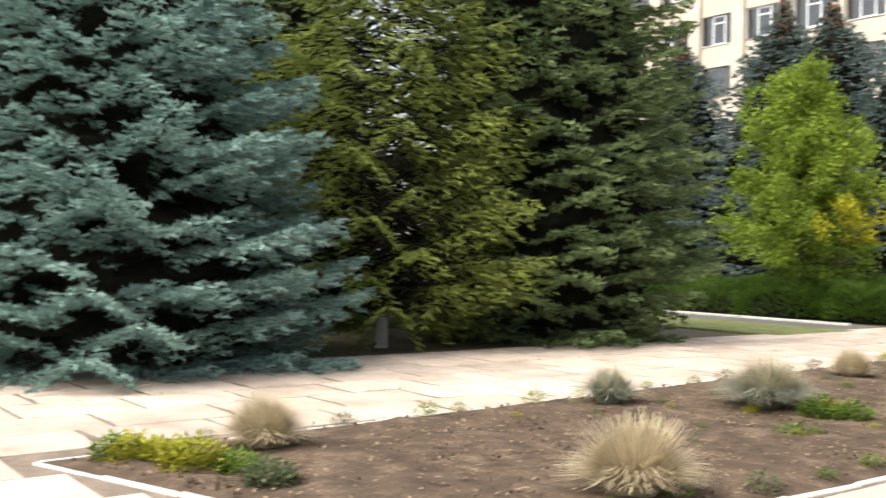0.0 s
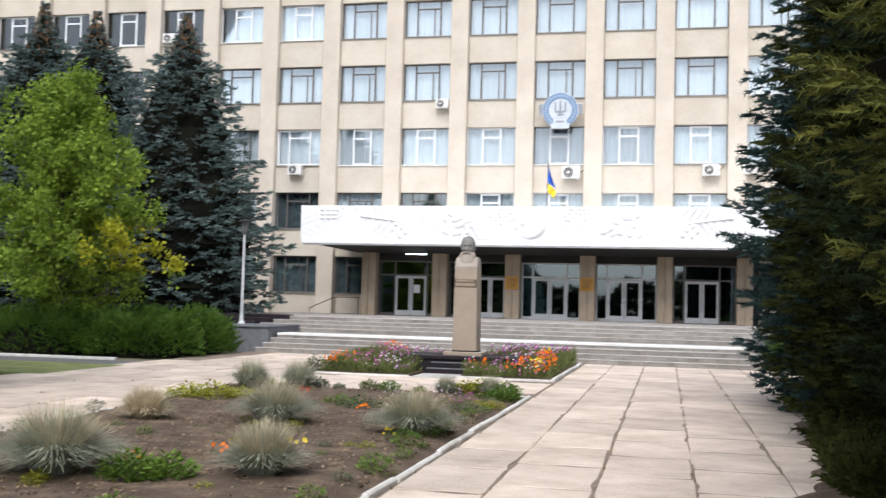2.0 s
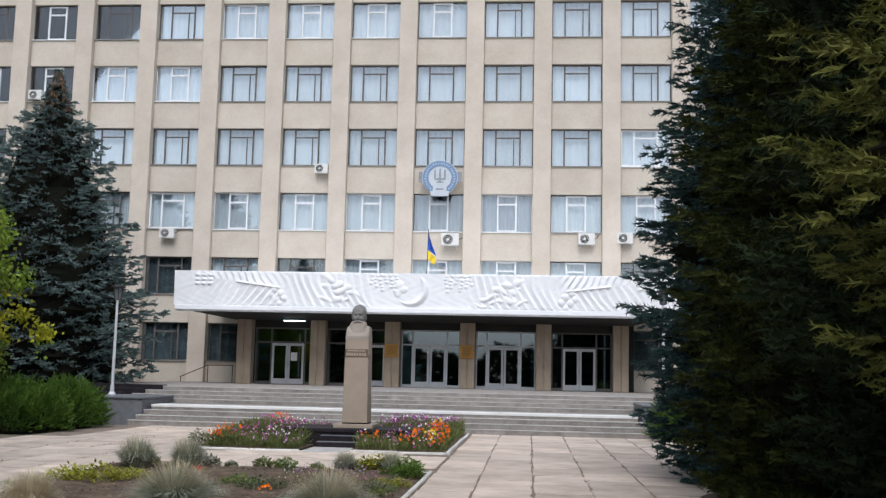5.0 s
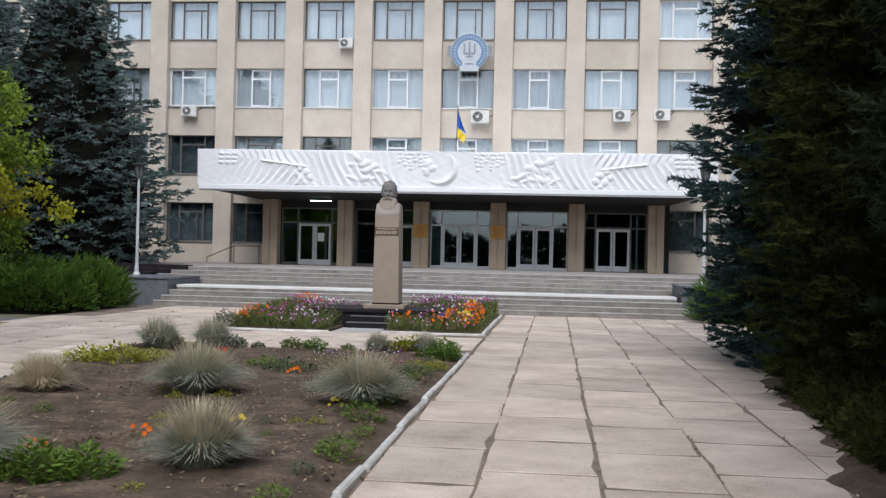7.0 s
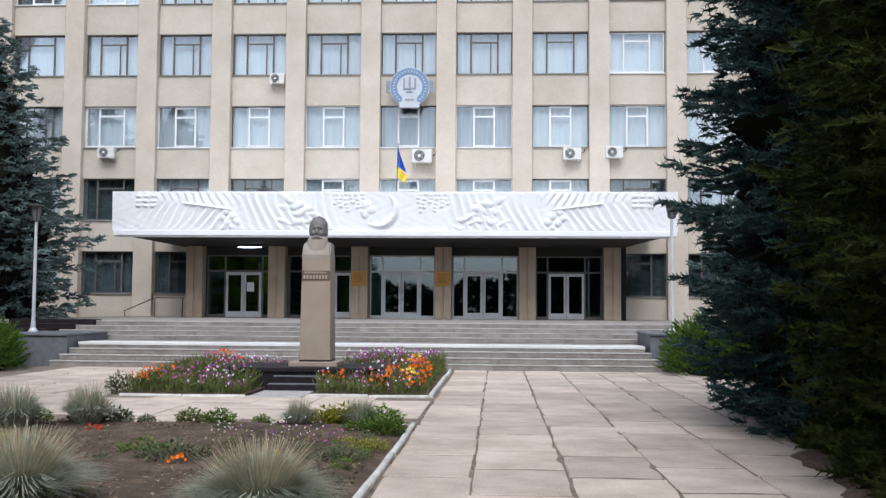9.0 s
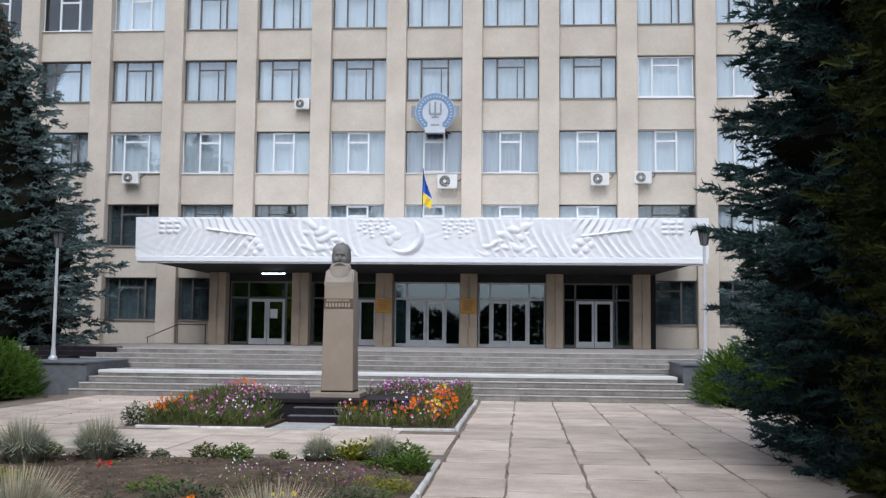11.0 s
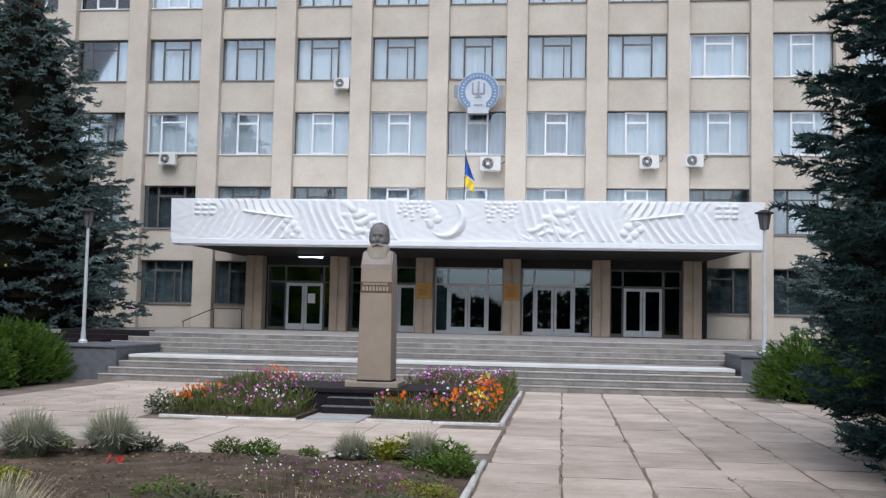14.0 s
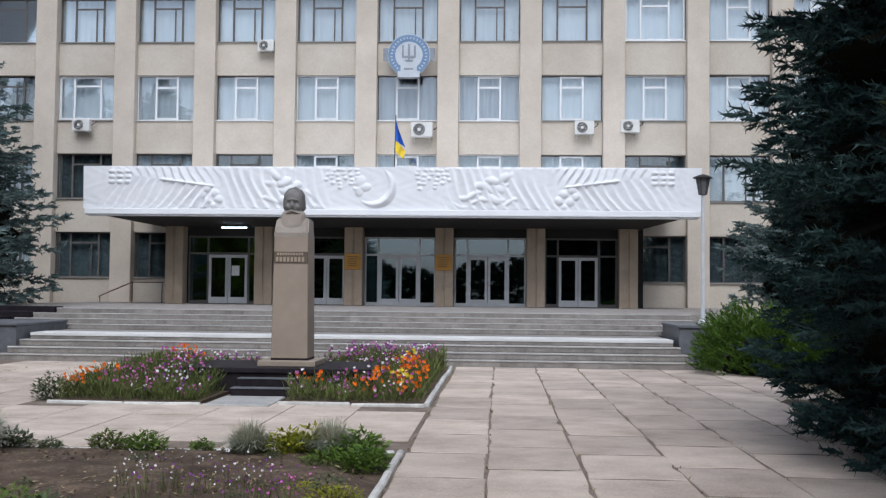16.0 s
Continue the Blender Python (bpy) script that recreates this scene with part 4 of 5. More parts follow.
# ---- trees ----
def spruce_meshes(seed, H, R, power=0.75, whorl=0.42, per=7, droop=-0.14, z_low=0.25, sec=0.17, step=0.12, shoot=0.24, flare=0.21,
                  start=0.42, uneven=0.28, full=0.15, foot=0.75, core=0.62, rise=0.14, hang=0.0, twig=(6000, 0.22, 0.5, 0.4), model=None, inner=0.0, mass=0.0, tip=0.10):
    """Trunk with limbs, near-black inner twigs and core for shade, and whorls of flat boughs: an axis, side twigs along
    it, needle shoots along those.
    """
    rng = np.random.default_rng(seed)
    P, D, L = [], [], []

    def reach(h):
        return R * ((1 - h) ** power) * (foot + (1 - foot) * min(1.0, h / full)) * min(1.0, (1 - h) / tip) ** 0.9

    limbs = bmesh.new()
    lathe(limbs, [(0.012 * H + 0.05, -0.1), (0.012 * H, 0.6), (0.008 * H, H * 0.5), (0.015, H * 0.985)], 9)
    z, turn = z_low, 0.0
    while z < H - 0.12:
        h0 = (z - z_low) / (H - z_low)
        n = max(4, round(per * (1 - 0.45 * h0)))
        turn += 2.39996
        for j in range(n):
            az = turn + 2 * math.pi * (j + rng.uniform(-0.3, 0.3)) / n
            zb = min(H - 0.1, max(z_low * 0.7, z + whorl * rng.uniform(-0.38, 0.38)))
            h = min(0.995, max(0.0, (zb - z_low) / (H - z_low)))
            Lb = reach(h) * rng.uniform(1.06 - uneven, 1.06) + 0.06
            small = min(1.0, 0.35 + 0.65 * Lb / 1.1)
            a = droop * (1 - h) + 0.25 * h ** 3 + rng.uniform(-0.05, 0.05)
            b = rise * (1 - 0.5 * h)
            ca, sa = math.cos(az), math.sin(az)
            if Lb > 0.7 and j % 2 == 0:
                tube_between(limbs, (0, 0, zb), (ca * Lb * 0.75, sa * Lb * 0.75, max(zb + Lb * (a * .75 + b * .42), 0.1)), 0.010 + 0.009 * Lb, 0.006, 4)
            s0 = start if Lb > 1.0 else 0.12
            ns = max(3, int(Lb * (1 - s0) / sec))
            S = np.linspace(s0, 1.0, ns) + rng.uniform(-0.3, 0.3, ns) * sec / Lb
            S = np.clip(S, 0.05, 1.0)
            for side in (-1, 1):
                ls = np.minimum((0.55 * Lb * (1 - S) ** 0.75 + 0.15 * small) * rng.uniform(0.65, 1.15, ns), 0.85)
                th = az + side * rng.uniform(0.62, 0.98, ns)
                dz = rng.uniform(-0.26, 0.02, ns) - hang
                ms = np.maximum(1, (ls / step).astype(int))
                k = np.repeat(np.arange(ns), ms)
                t = np.concatenate([(np.arange(m) + rng.random(m)) / m for m in ms])
                q = ls[k] * t
                pos = np.stack([ca * S[k] * Lb + np.cos(th[k]) * q, sa * S[k] * Lb + np.sin(th[k]) * q,
                                zb + Lb * (a * S[k] + b * S[k] ** 2) + dz[k] * q - (0.16 + hang) * q ** 2 + rng.uniform(-0.035, 0.03, len(k))], -1)
                for sd in (-1, 1):
                    ph = th[k] + sd * rng.uniform(0.15, 0.75, len(k)) - side * 0.25
                    P.append(pos)
                    D.append(np.stack([np.cos(ph), np.sin(ph), rng.uniform(-0.30, 0.24, len(k)) - hang], -1))
                    L.append(small * shoot * rng.uniform(0.65, 1.2, len(k)))
            P.append(np.stack([ca * S * Lb, sa * S * Lb, zb + Lb * (a * S + b * S ** 2)], -1))
            D.append(np.stack([np.full(ns, ca), np.full(ns, sa), rng.uniform(0.0, 0.4, ns)], -1))
            L.append(small * shoot * rng.uniform(0.8, 1.3, ns))
        z += whorl * (1 - 0.45 * h0)
    P, D, L = np.concatenate(P), np.concatenate(D), np.concatenate(L)
    P[:, 2] = np.maximum(P[:, 2], 0.05 + 0.12 * rng.random(len(P)))
    V, F = spread(*(model or (SHOOT_V, SHOOT_F)), P, D, L, L * flare * rng.uniform(0.85, 1.15, len(L)), rng.uniform(0, 6.28, len(L)))
    V[:, 2] = np.maximum(V[:, 2], 0.01)
    crown = array_mesh("crown", V, F)
    # inner twigs: a ragged mass well inside the boughs, near-black to stand for shade
    n = twig[0]
    hh_ = rng.random(n) ** 1.4 * 0.90
    az = rng.uniform(0, 2 * math.pi, n)
    rr = np.array([reach(q) for q in hh_]) * core * rng.uniform(0.7 - inner, 1.05, n)
    Pt = np.stack([rr * np.cos(az), rr * np.sin(az), z_low + 0.1 + (H - z_low) * hh_], -1)
    Dt = np.stack([-np.sin(az) * rng.choice([-1, 1], n) + 0.3 * np.cos(az), np.cos(az) * rng.choice([-1, 1], n) + 0.3 * np.sin(az), rng.normal(-0.25, 0.5, n)], -1)
    Lt = rng.uniform(twig[1], twig[2], n) * (1.1 - 0.6 * hh_)
    Vt, Ft = spread(LEAF_V, LEAF_F, Pt, Dt, Lt, Lt * twig[3], rng.uniform(1.0, 2.1, n))
    Vt[:, 2] = np.maximum(Vt[:, 2], 0.0)
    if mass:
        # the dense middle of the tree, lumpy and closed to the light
        # added lumpy core: closes the view through the crown and stands for its shade
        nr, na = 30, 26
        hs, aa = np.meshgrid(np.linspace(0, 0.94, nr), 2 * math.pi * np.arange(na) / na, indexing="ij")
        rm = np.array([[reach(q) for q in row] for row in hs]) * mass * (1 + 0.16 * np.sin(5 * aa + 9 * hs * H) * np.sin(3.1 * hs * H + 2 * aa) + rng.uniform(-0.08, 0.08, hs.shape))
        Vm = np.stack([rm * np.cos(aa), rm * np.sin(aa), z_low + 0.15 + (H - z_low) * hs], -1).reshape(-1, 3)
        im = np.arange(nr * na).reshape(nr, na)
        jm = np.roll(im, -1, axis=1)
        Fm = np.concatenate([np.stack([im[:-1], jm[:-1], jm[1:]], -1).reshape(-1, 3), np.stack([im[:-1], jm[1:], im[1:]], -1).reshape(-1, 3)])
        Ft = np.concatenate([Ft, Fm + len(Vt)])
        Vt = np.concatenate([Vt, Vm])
    twigs = array_mesh("inner_filler", Vt, Ft)
    limbs.normal_update()
    tm = bpy.data.meshes.new("trunk")
    limbs.to_mesh(tm)
    limbs.free()
    return tm, crown, twigs


LEAF_V = np.array([(0, 0, 0), (0.35, 0.38, 0.05), (1, 0, -0.12), (0.35, -0.38, 0.05)])
LEAF_F = np.array([(0, 1, 2), (0, 2, 3)])
CLOD_V = np.array([(0.5, 0, 0), (-0.25, 0.43, 0), (-0.25, -0.43, 0), (0, 0, 0.55), (0, 0, -0.3)])
CLOD_F = np.array([(0, 1, 3), (1, 2, 3), (2, 0, 3), (1, 0, 4), (2, 1, 4), (0, 2, 4)])
SPRUCE_BLUE = spruce_meshes(11, 9.5, 5.1, 0.60, 0.48, 16, -0.15, shoot=0.22, sec=0.17, step=0.135, flare=0.30, uneven=0.30, foot=0.84, core=0.66, rise=0.19, start=0.48, twig=(3000, 0.15, 0.35, 0.2), mass=0.58)
SPRUCE_TALL = spruce_meshes(12, 14.0, 4.4, 0.46, 0.50, 15, -0.24, shoot=0.26, sec=0.21, step=0.17, flare=0.30, uneven=0.30, core=0.68, rise=0.20, start=0.48, twig=(3000, 0.15, 0.4, 0.2), mass=0.60)
SPRUCE_SLIM = spruce_meshes(13, 14.0, 5.7, 0.84, 0.47, 13, -0.14, sec=0.32, step=0.28, shoot=0.39, flare=0.30, full=0.25, foot=0.70, core=0.70, uneven=0.32, start=0.5, model=FAR_SHOOT, twig=(1500, 0.2, 0.5, 0.3), mass=0.64, tip=0.20)
SPRUCE_OPEN = spruce_meshes(14, 11.0, 4.0, 0.5, 0.48, 10, 0.04, 0.9, sec=0.18, step=0.135, shoot=0.21, flare=0.20, core=0.62, uneven=0.5, start=0.3, hang=0.30, rise=0.05, twig=(6000, 0.3, 0.7, 0.16), inner=0.4)
SPRUCE_FULL = spruce_meshes(16, 10.6, 4.15, 0.22, 0.46, 19, -0.17, shoot=0.26, sec=0.20, step=0.175, flare=0.29, core=0.80, uneven=0.17, full=0.24, foot=0.82, start=0.60, rise=0.18, twig=(2000, 0.12, 0.3, 0.2), mass=0.77, model=FINE_SHOOT)
SPRUCE_NEAR = spruce_meshes(15, 8.0, 3.75, 0.26, 0.45, 15, -0.14, shoot=0.17, sec=0.155, step=0.125, flare=0.26, core=0.78, full=0.40, uneven=0.20, foot=0.58, start=0.64, rise=0.18, twig=(2000, 0.10, 0.26, 0.2), mass=0.76, model=FINE_SHOOT)

SPRUCES = [
    (-9.8, -49.7, 0.0, 1.0, SPRUCE_BLUE, NEEDLE_BLUE, "silvery blue spruce with dense layered boughs to the ground"),
    (-10.0, -43.6, 0.7, 1.0, SPRUCE_OPEN, NEEDLE_YELLOW, "thin yellow-green spruce with a whitewashed trunk foot"),
    (-10.5, -38.6, 2.0, 1.03, SPRUCE_TALL, NEEDLE_GREEN, "tall dark green spruce with drooping boughs"),
    (-16.8, -43.0, 3.0, 0.95, SPRUCE_SLIM, NEEDLE_GREEN, "dark spruce standing behind the front row"),
    (-15.1, -12.2, 0.3, 1.03, SPRUCE_SLIM, NEEDLE_GREY, "tall blue-green spruce beside the entrance stairs"),
    (-19.5, -12.2, 2.4, 1.05, SPRUCE_SLIM, NEEDLE_GREY, "slim spruce close to the facade"),
    (-22.3, -12.0, 5.0, 1.09, SPRUCE_SLIM, NEEDLE_GREY, "slim spruce close to the facade"),
    (14.9, -12.6, 2.9, 0.82, SPRUCE_SLIM, NEEDLE_GREY, "blue-green spruce beyond the end of the stairs"),
    (-27.5, -13.5, 1.5, 1.0, SPRUCE_SLIM, NEEDLE_GREY, "slim spruce close to the facade"),
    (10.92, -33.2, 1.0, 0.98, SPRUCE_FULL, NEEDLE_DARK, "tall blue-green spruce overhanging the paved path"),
    (11.15, -38.2, 3.6, 1.0, SPRUCE_FULL, NEEDLE_OLIVE, "tall green spruce overhanging the paved path, coloured as in shade"),
    (11.15, -43.6, 5.2, 1.0, SPRUCE_FULL, NEEDLE_SHADE, "tall green spruce overhanging the paved path, coloured as in shade"),
    (9.7, -47.3, 0.4, 1.0, SPRUCE_NEAR, NEEDLE_TIPS, "spruce reaching over the paved path, coloured with dark shade and lit tips"),
]
for x, y, r, s, (tm, cm, im), mat, label in SPRUCES:
    tree = thing("spruce_tree", label, "tree", (x, y, -0.05), group="spruces round the square")
    slim = 0.55 if mat is NEEDLE_YELLOW else 1.0
    part("trunk", tm, BARK, tree, m=Matrix.Rotation(r, 4, "Z") @ Matrix.Scale(s, 4) @ Matrix.Diagonal((slim, slim, 1.0, 1.0)))
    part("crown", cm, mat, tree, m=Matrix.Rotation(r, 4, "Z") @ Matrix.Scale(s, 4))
    part("inner_filler", im, INNER_SHADE, tree, "near-black inner twigs and filler that stand for shade", m=Matrix.Rotation(r, 4, "Z") @ Matrix.Scale(s, 4))["kind"] = "stuff"
    if mat is NEEDLE_GREY:
        rng = np.random.default_rng(int(abs(x) * 10))
        n = 330
        down = rng.random(n) ** 0.8 * 2.9 + 0.15
        ca = rng.uniform(0, 6.28, n)
        rad = 0.08 + 0.30 * down * rng.uniform(0.6, 1.05, n)
        Pc = np.stack([rad * np.cos(ca), rad * np.sin(ca), 14.0 - down], -1)
        Vc, Fc = spread(CLOD_V, CLOD_F, Pc, np.stack([0.2 * np.cos(ca), 0.2 * np.sin(ca), -1 + 0 * ca], -1), rng.uniform(0.15, 0.26, n), rng.uniform(0.08, 0.12, n))
        part("cone_cluster", array_mesh("cone_cluster", Vc, Fc), CONE, tree, "brown cones near the top", m=Matrix.Scale(s, 4))["kind"] = "stuff"
    if mat is NEEDLE_YELLOW and x < 0:
        part("limewash", lathe(bmesh.new(), [(0.135, 0.0), (0.128, 0.3), (0.118, 0.62), (0.10, 0.66)], 12), LIMEWASH, tree, "whitewashed foot of the trunk")
        for az, z1, ln, up in ((0.9, 1.7, 2.7, 0.45), (0.5, 2.2, 2.9, 0.5), (1.25, 1.3, 2.4, 0.30), (0.2, 3.0, 2.8, 0.35), (-0.5, 2.6, 2.6, 0.4), (0.7, 4.2, 2.6, 0.4)):
            bm = bmesh.new()
            last = Vector((0, 0, z1))
            for k in range(1, 6):
                nxt = Vector((math.cos(az) * ln * k / 5, math.sin(az) * ln * k / 5, z1 + ln * up * (k / 5) ** 0.7))
                tube_between(bm, last, nxt, 0.026 - 0.004 * k, 0.022 - 0.004 * k, 5)
                last = nxt
            part("branch", bm, TWIG_BROWN, tree, "bare grey-brown branch")

# young maple: forked limbs and many small leaves

def maple_meshes(seed, H, R, n_leaf):
    rng = np.random.default_rng(seed)
    limbs = bmesh.new()
    lathe(limbs, [(0.13, -0.1), (0.10, 0.8), (0.075, H * 0.45), (0.02, H * 0.9)], 9)
    tips = []
    for i in range(46):
        h = 0.14 + 0.82 * (i + 0.5) / 46
        az = 2.4 * i + rng.uniform(-0.3, 0.3)
        ln = R * (min(1.0, (1 - h) * 1.25) ** 0.85) * rng.uniform(0.75, 1.1) + 0.15
        a = np.array([0, 0, H * h * 0.88])
        b = a + np.array([math.cos(az) * ln, math.sin(az) * ln, ln * rng.uniform(0.15, 0.55)])
        tube_between(limbs, a, b, 0.035 * (1 - h) + 0.012, 0.006, 4)
        for _ in range(12):
            t = rng.uniform(0.25, 1.05)
            c = a + (b - a) * t
            e = c + rng.normal(0, 0.30, 3)
            tips.append(e)
            if rng.random() < 0.4:
                tube_between(limbs, c, e, 0.007, 0.004, 3)
    tips = np.array(tips)
    P = tips[rng.integers(0, len(tips), n_leaf)] + rng.normal(0, 0.17, (n_leaf, 3))
    D = rng.normal(0, 1, (n_leaf, 3)) + np.array([0, 0, -0.5])
    L = rng.uniform(0.10, 0.17, n_leaf)
    V, F = spread(LEAF_V, LEAF_F, P, D, L, L, rng.uniform(0, 6.28, n_leaf))
    F = F.reshape(-1, 2, 3)
    low = (P[:, 2] < H * 0.42) & (P[:, 2] > H * 0.27) & (P[:, 0] > 0.55 * R)
    tm = bpy.data.meshes.new("trunk")
    limbs.to_mesh(tm)
    limbs.free()
    green, yellow = F[~low].reshape(-1, 3), F[low].reshape(-1, 3)

    def cut(name, faces):
        used, inv = np.unique(faces, return_inverse=True)
        return array_mesh(name, V[used], inv.reshape(-1, 3))
    return tm, cut("crown", green), cut("yellow_leaves", yellow)


mt, mc, my = maple_meshes(21, 9.8, 3.2, 42000)
maple = thing("maple_tree", "young maple with light green leaves, yellowing on one side", "tree", (-13.0, -24.2, -0.05))
part("trunk", mt, BARK, maple)
part("crown", mc, MAPLE, maple)
part("yellow_leaves", my, MAPLE_YELLOW, maple, "yellowing leaves")


# the wood across the street, seen in the entrance glass
rng = np.random.default_rng(44)
n = 16000
wx = rng.uniform(-70, 70, n)
top = 4.9 + 1.2 * np.sin(wx * 0.35) + 0.7 * np.sin(wx * 0.93 + 1)
Pw = np.stack([wx, -98 + rng.normal(0, 1.4, n), rng.random(n) ** 0.8 * top], -1)
Lw = rng.uniform(0.5, 1.2, n)
Vw, Fw = spread(LEAF_V, LEAF_F, Pw, rng.normal(0, 1, (n, 3)), Lw, Lw, rng.uniform(0, 6.28, n))
wood = part("far_woods", array_mesh("far_woods", Vw, Fw), NEEDLE_SHADE)
tagged(wood, "dark row of trees across the street", "trees", kind="stuff")


# needle litter under the spruces beside the path
ny2, nx2 = 150, 24
ly, lx2 = np.meshgrid(np.linspace(-53.0, -27.0, ny2), np.linspace(0, 1, nx2), indexing="ij")
edge_x = np.interp(ly, [-53, -42, -36, -30], [7.0, 7.15, 7.9, 8.8]) + 0.14 * np.sin(ly * 0.9) + 0.10 * np.sin(ly * 2.7 + 1) + 0.06 * np.sin(ly * 7.1)
LX = edge_x + (16.0 - edge_x) * lx2 ** 1.8
LZ = -0.02 + 0.075 * np.clip(lx2 * 9, 0, 1) + 0.02 * np.sin(LX * 3.1) * np.sin(ly * 2.3)
lid = np.arange(ny2 * nx2).reshape(ny2, nx2)
litter = part("ground_litter", array_mesh("ground_litter", np.stack([LX, ly, LZ], -1).reshape(-1, 3), np.stack([lid[:-1, :-1], lid[:-1, 1:], lid[1:, 1:], lid[1:, :-1]], -1).reshape(-1, 4), True), SOIL)
tagged(litter, "brown earth and fallen needles under the spruces", "ground", kind="structure")


# juniper hedges: mounded shoots leaning outwards
def mound_mesh(seed, boxes_, n, length=0.23, lean=0.9, squash=0.55):
    """Shoots over a row of overlapping mounds (x, y, rx, ry, h)."""
    rng = np.random.default_rng(seed)
    P, D = [], []
    per = n // len(boxes_)
    for cx, cy, rx, ry, h in boxes_:
        a = rng.uniform(0, 2 * math.pi, per)
        e = np.arccos(rng.uniform(0.0, 1.0, per))
        s = rng.uniform(0.72, 1.0, per)
        lump = 1 + 0.14 * np.sin(3 * a + cx) + 0.10 * np.sin(7 * a + 2 * cy)
        x = np.sin(e) ** squash * np.cos(a) * rx * s * lump
        y = np.sin(e) ** squash * np.sin(a) * ry * s * lump
        z = np.cos(e) ** 0.8 * h * s * lump + 0.05
        P.append(np.stack([cx + x, cy + y, z], -1))
        D.append(np.stack([lean * np.cos(a) * np.sin(e) + rng.normal(0, 0.35, per), lean * np.sin(a) * np.sin(e) + rng.normal(0, 0.35, per), 0.35 + 0.6 * np.cos(e) + rng.normal(0, 0.2, per)], -1))
    P, D = np.concatenate(P), np.concatenate(D)
    L = length * rng.uniform(0.6, 1.3, len(P))
    V, F = spread(SHOOT_V, SHOOT_F, P, D, L, L * 0.2, rng.uniform(0, 6.28, len(P)))
    V[:, 2] = np.maximum(V[:, 2], 0.0)
    return array_mesh("foliage", V, F)


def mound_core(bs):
    """A filler core inside a mound, for its inner shade."""
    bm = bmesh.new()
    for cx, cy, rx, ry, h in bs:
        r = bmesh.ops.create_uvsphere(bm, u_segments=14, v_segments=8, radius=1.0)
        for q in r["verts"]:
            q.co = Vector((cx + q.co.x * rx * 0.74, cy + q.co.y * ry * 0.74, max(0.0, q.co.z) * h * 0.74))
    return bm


HEDGES = [
    ([(-9.9, -21.9, 1.7, 2.3, 1.30), (-11.4, -23.2, 2.1, 2.4, 1.35), (-10.1, -24.0, 1.7, 1.7, 1.15)], 13500, "spreading bright green juniper beside the stairs"),
    ([(-13.2, -24.2, 2.3, 2.4, 1.25), (-15.8, -24.0, 2.3, 2.4, 1.2), (-18.6, -24.2, 2.4, 2.3, 1.25), (-21.5, -24.2, 2.4, 2.3, 1.2)], 10500, "row of green juniper bushes behind the kerb"),
    ([(10.6, -20.6, 1.7, 1.9, 1.32), (11.8, -22.0, 1.6, 1.5, 1.1)], 9500, "spreading bright green juniper at the end of the stairs"),
    # Stands in for the lowest spruce boughs; HEM is darkened as in their shade.
    ([(8.9, -35.2, 0.8, 1.3, 0.32), (8.7, -37.3, 0.8, 1.4, 0.30), (8.4, -39.6, 0.8, 1.5, 0.30), (8.2, -42.0, 0.8, 1.6, 0.30), (8.4, -44.6, 0.9, 1.6, 0.32)], 9000, "low yellow-green mounds standing in for the lowest spruce boughs"),
]
for i, (bs, n, label) in enumerate(HEDGES):
    hd = thing("juniper_bush", label, "bush", (0, 0, -0.03), group="junipers by the stairs")
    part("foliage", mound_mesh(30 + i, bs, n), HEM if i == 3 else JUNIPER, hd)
    part("inner_core", mound_core(bs), INNER_SHADE, hd, "near-black core standing for the shade inside the mound")

# ---- large flower bed ----


def inside_bed(x, y, inset=0.0):
    left = np.interp(y, [-52.9, -33.35], [-1.55, -3.1])
    near = np.interp(x, [-1.55, 3.1], [-52.9, -51.3])
    return (x > left + inset) & (x < 3.1 - inset) & (y > near + inset) & (y < -33.2 - inset)


bed = thing("flower_bed", "long bare brown flower bed edged with whitewashed kerbs", "flower bed", (0, 0, 0))
ny_, nx_ = 260, 70
ty, tx = np.meshgrid(np.linspace(0, 1, ny_), np.linspace(0, 1, nx_), indexing="ij")
lx, rx_ = -1.55 + (-3.1 + 1.55) * ty, 3.1 + 0 * ty
X = lx + (rx_ - lx) * tx
Yn, Yf = np.interp(X, [-1.55, 3.1], [-52.9, -51.3]), -33.22 + 0 * X
Y = Yn + (Yf - Yn) * ty
Zs = np.zeros_like(X)
for a in range(ny_):
    for b in range(nx_):
        p = Vector((X[a, b], Y[a, b], 0))
        Zs[a, b] = 0.035 * noise.noise(p * 0.9) + 0.03 * noise.noise(p * 3.1) + 0.022 * abs(noise.noise(p * 8.0)) + 0.012 * noise.noise(p * 17.0)
rim = np.clip(np.minimum.reduce([tx, 1 - tx, ty * 3, (1 - ty) * 3]) / 0.06, 0, 1)
Zs = np.maximum(0.012 + (0.055 + Zs) * rim, 0.008)
ids = np.arange(ny_ * nx_).reshape(ny_, nx_)
part("soil", array_mesh("soil", np.stack([X, Y, Zs], -1).reshape(-1, 3), np.stack([ids[:-1, :-1], ids[:-1, 1:], ids[1:, 1:], ids[1:, :-1]], -1).reshape(-1, 4), True), SOIL, bed, "dry crumbly brown soil")
rng = np.random.default_rng(50)
n = 5200
cx, cy = rng.uniform(-3.0, 3.0, n), rng.uniform(-52.8, -33.3, n)
ok = inside_bed(cx, cy, 0.12)
cx, cy = cx[ok], cy[ok]
sz = rng.uniform(0.015, 0.07, len(cx)) ** 1.0
dd = np.stack([rng.normal(0, 1, len(cx)), rng.normal(0, 1, len(cx)), rng.normal(0, 0.3, len(cx))], -1)
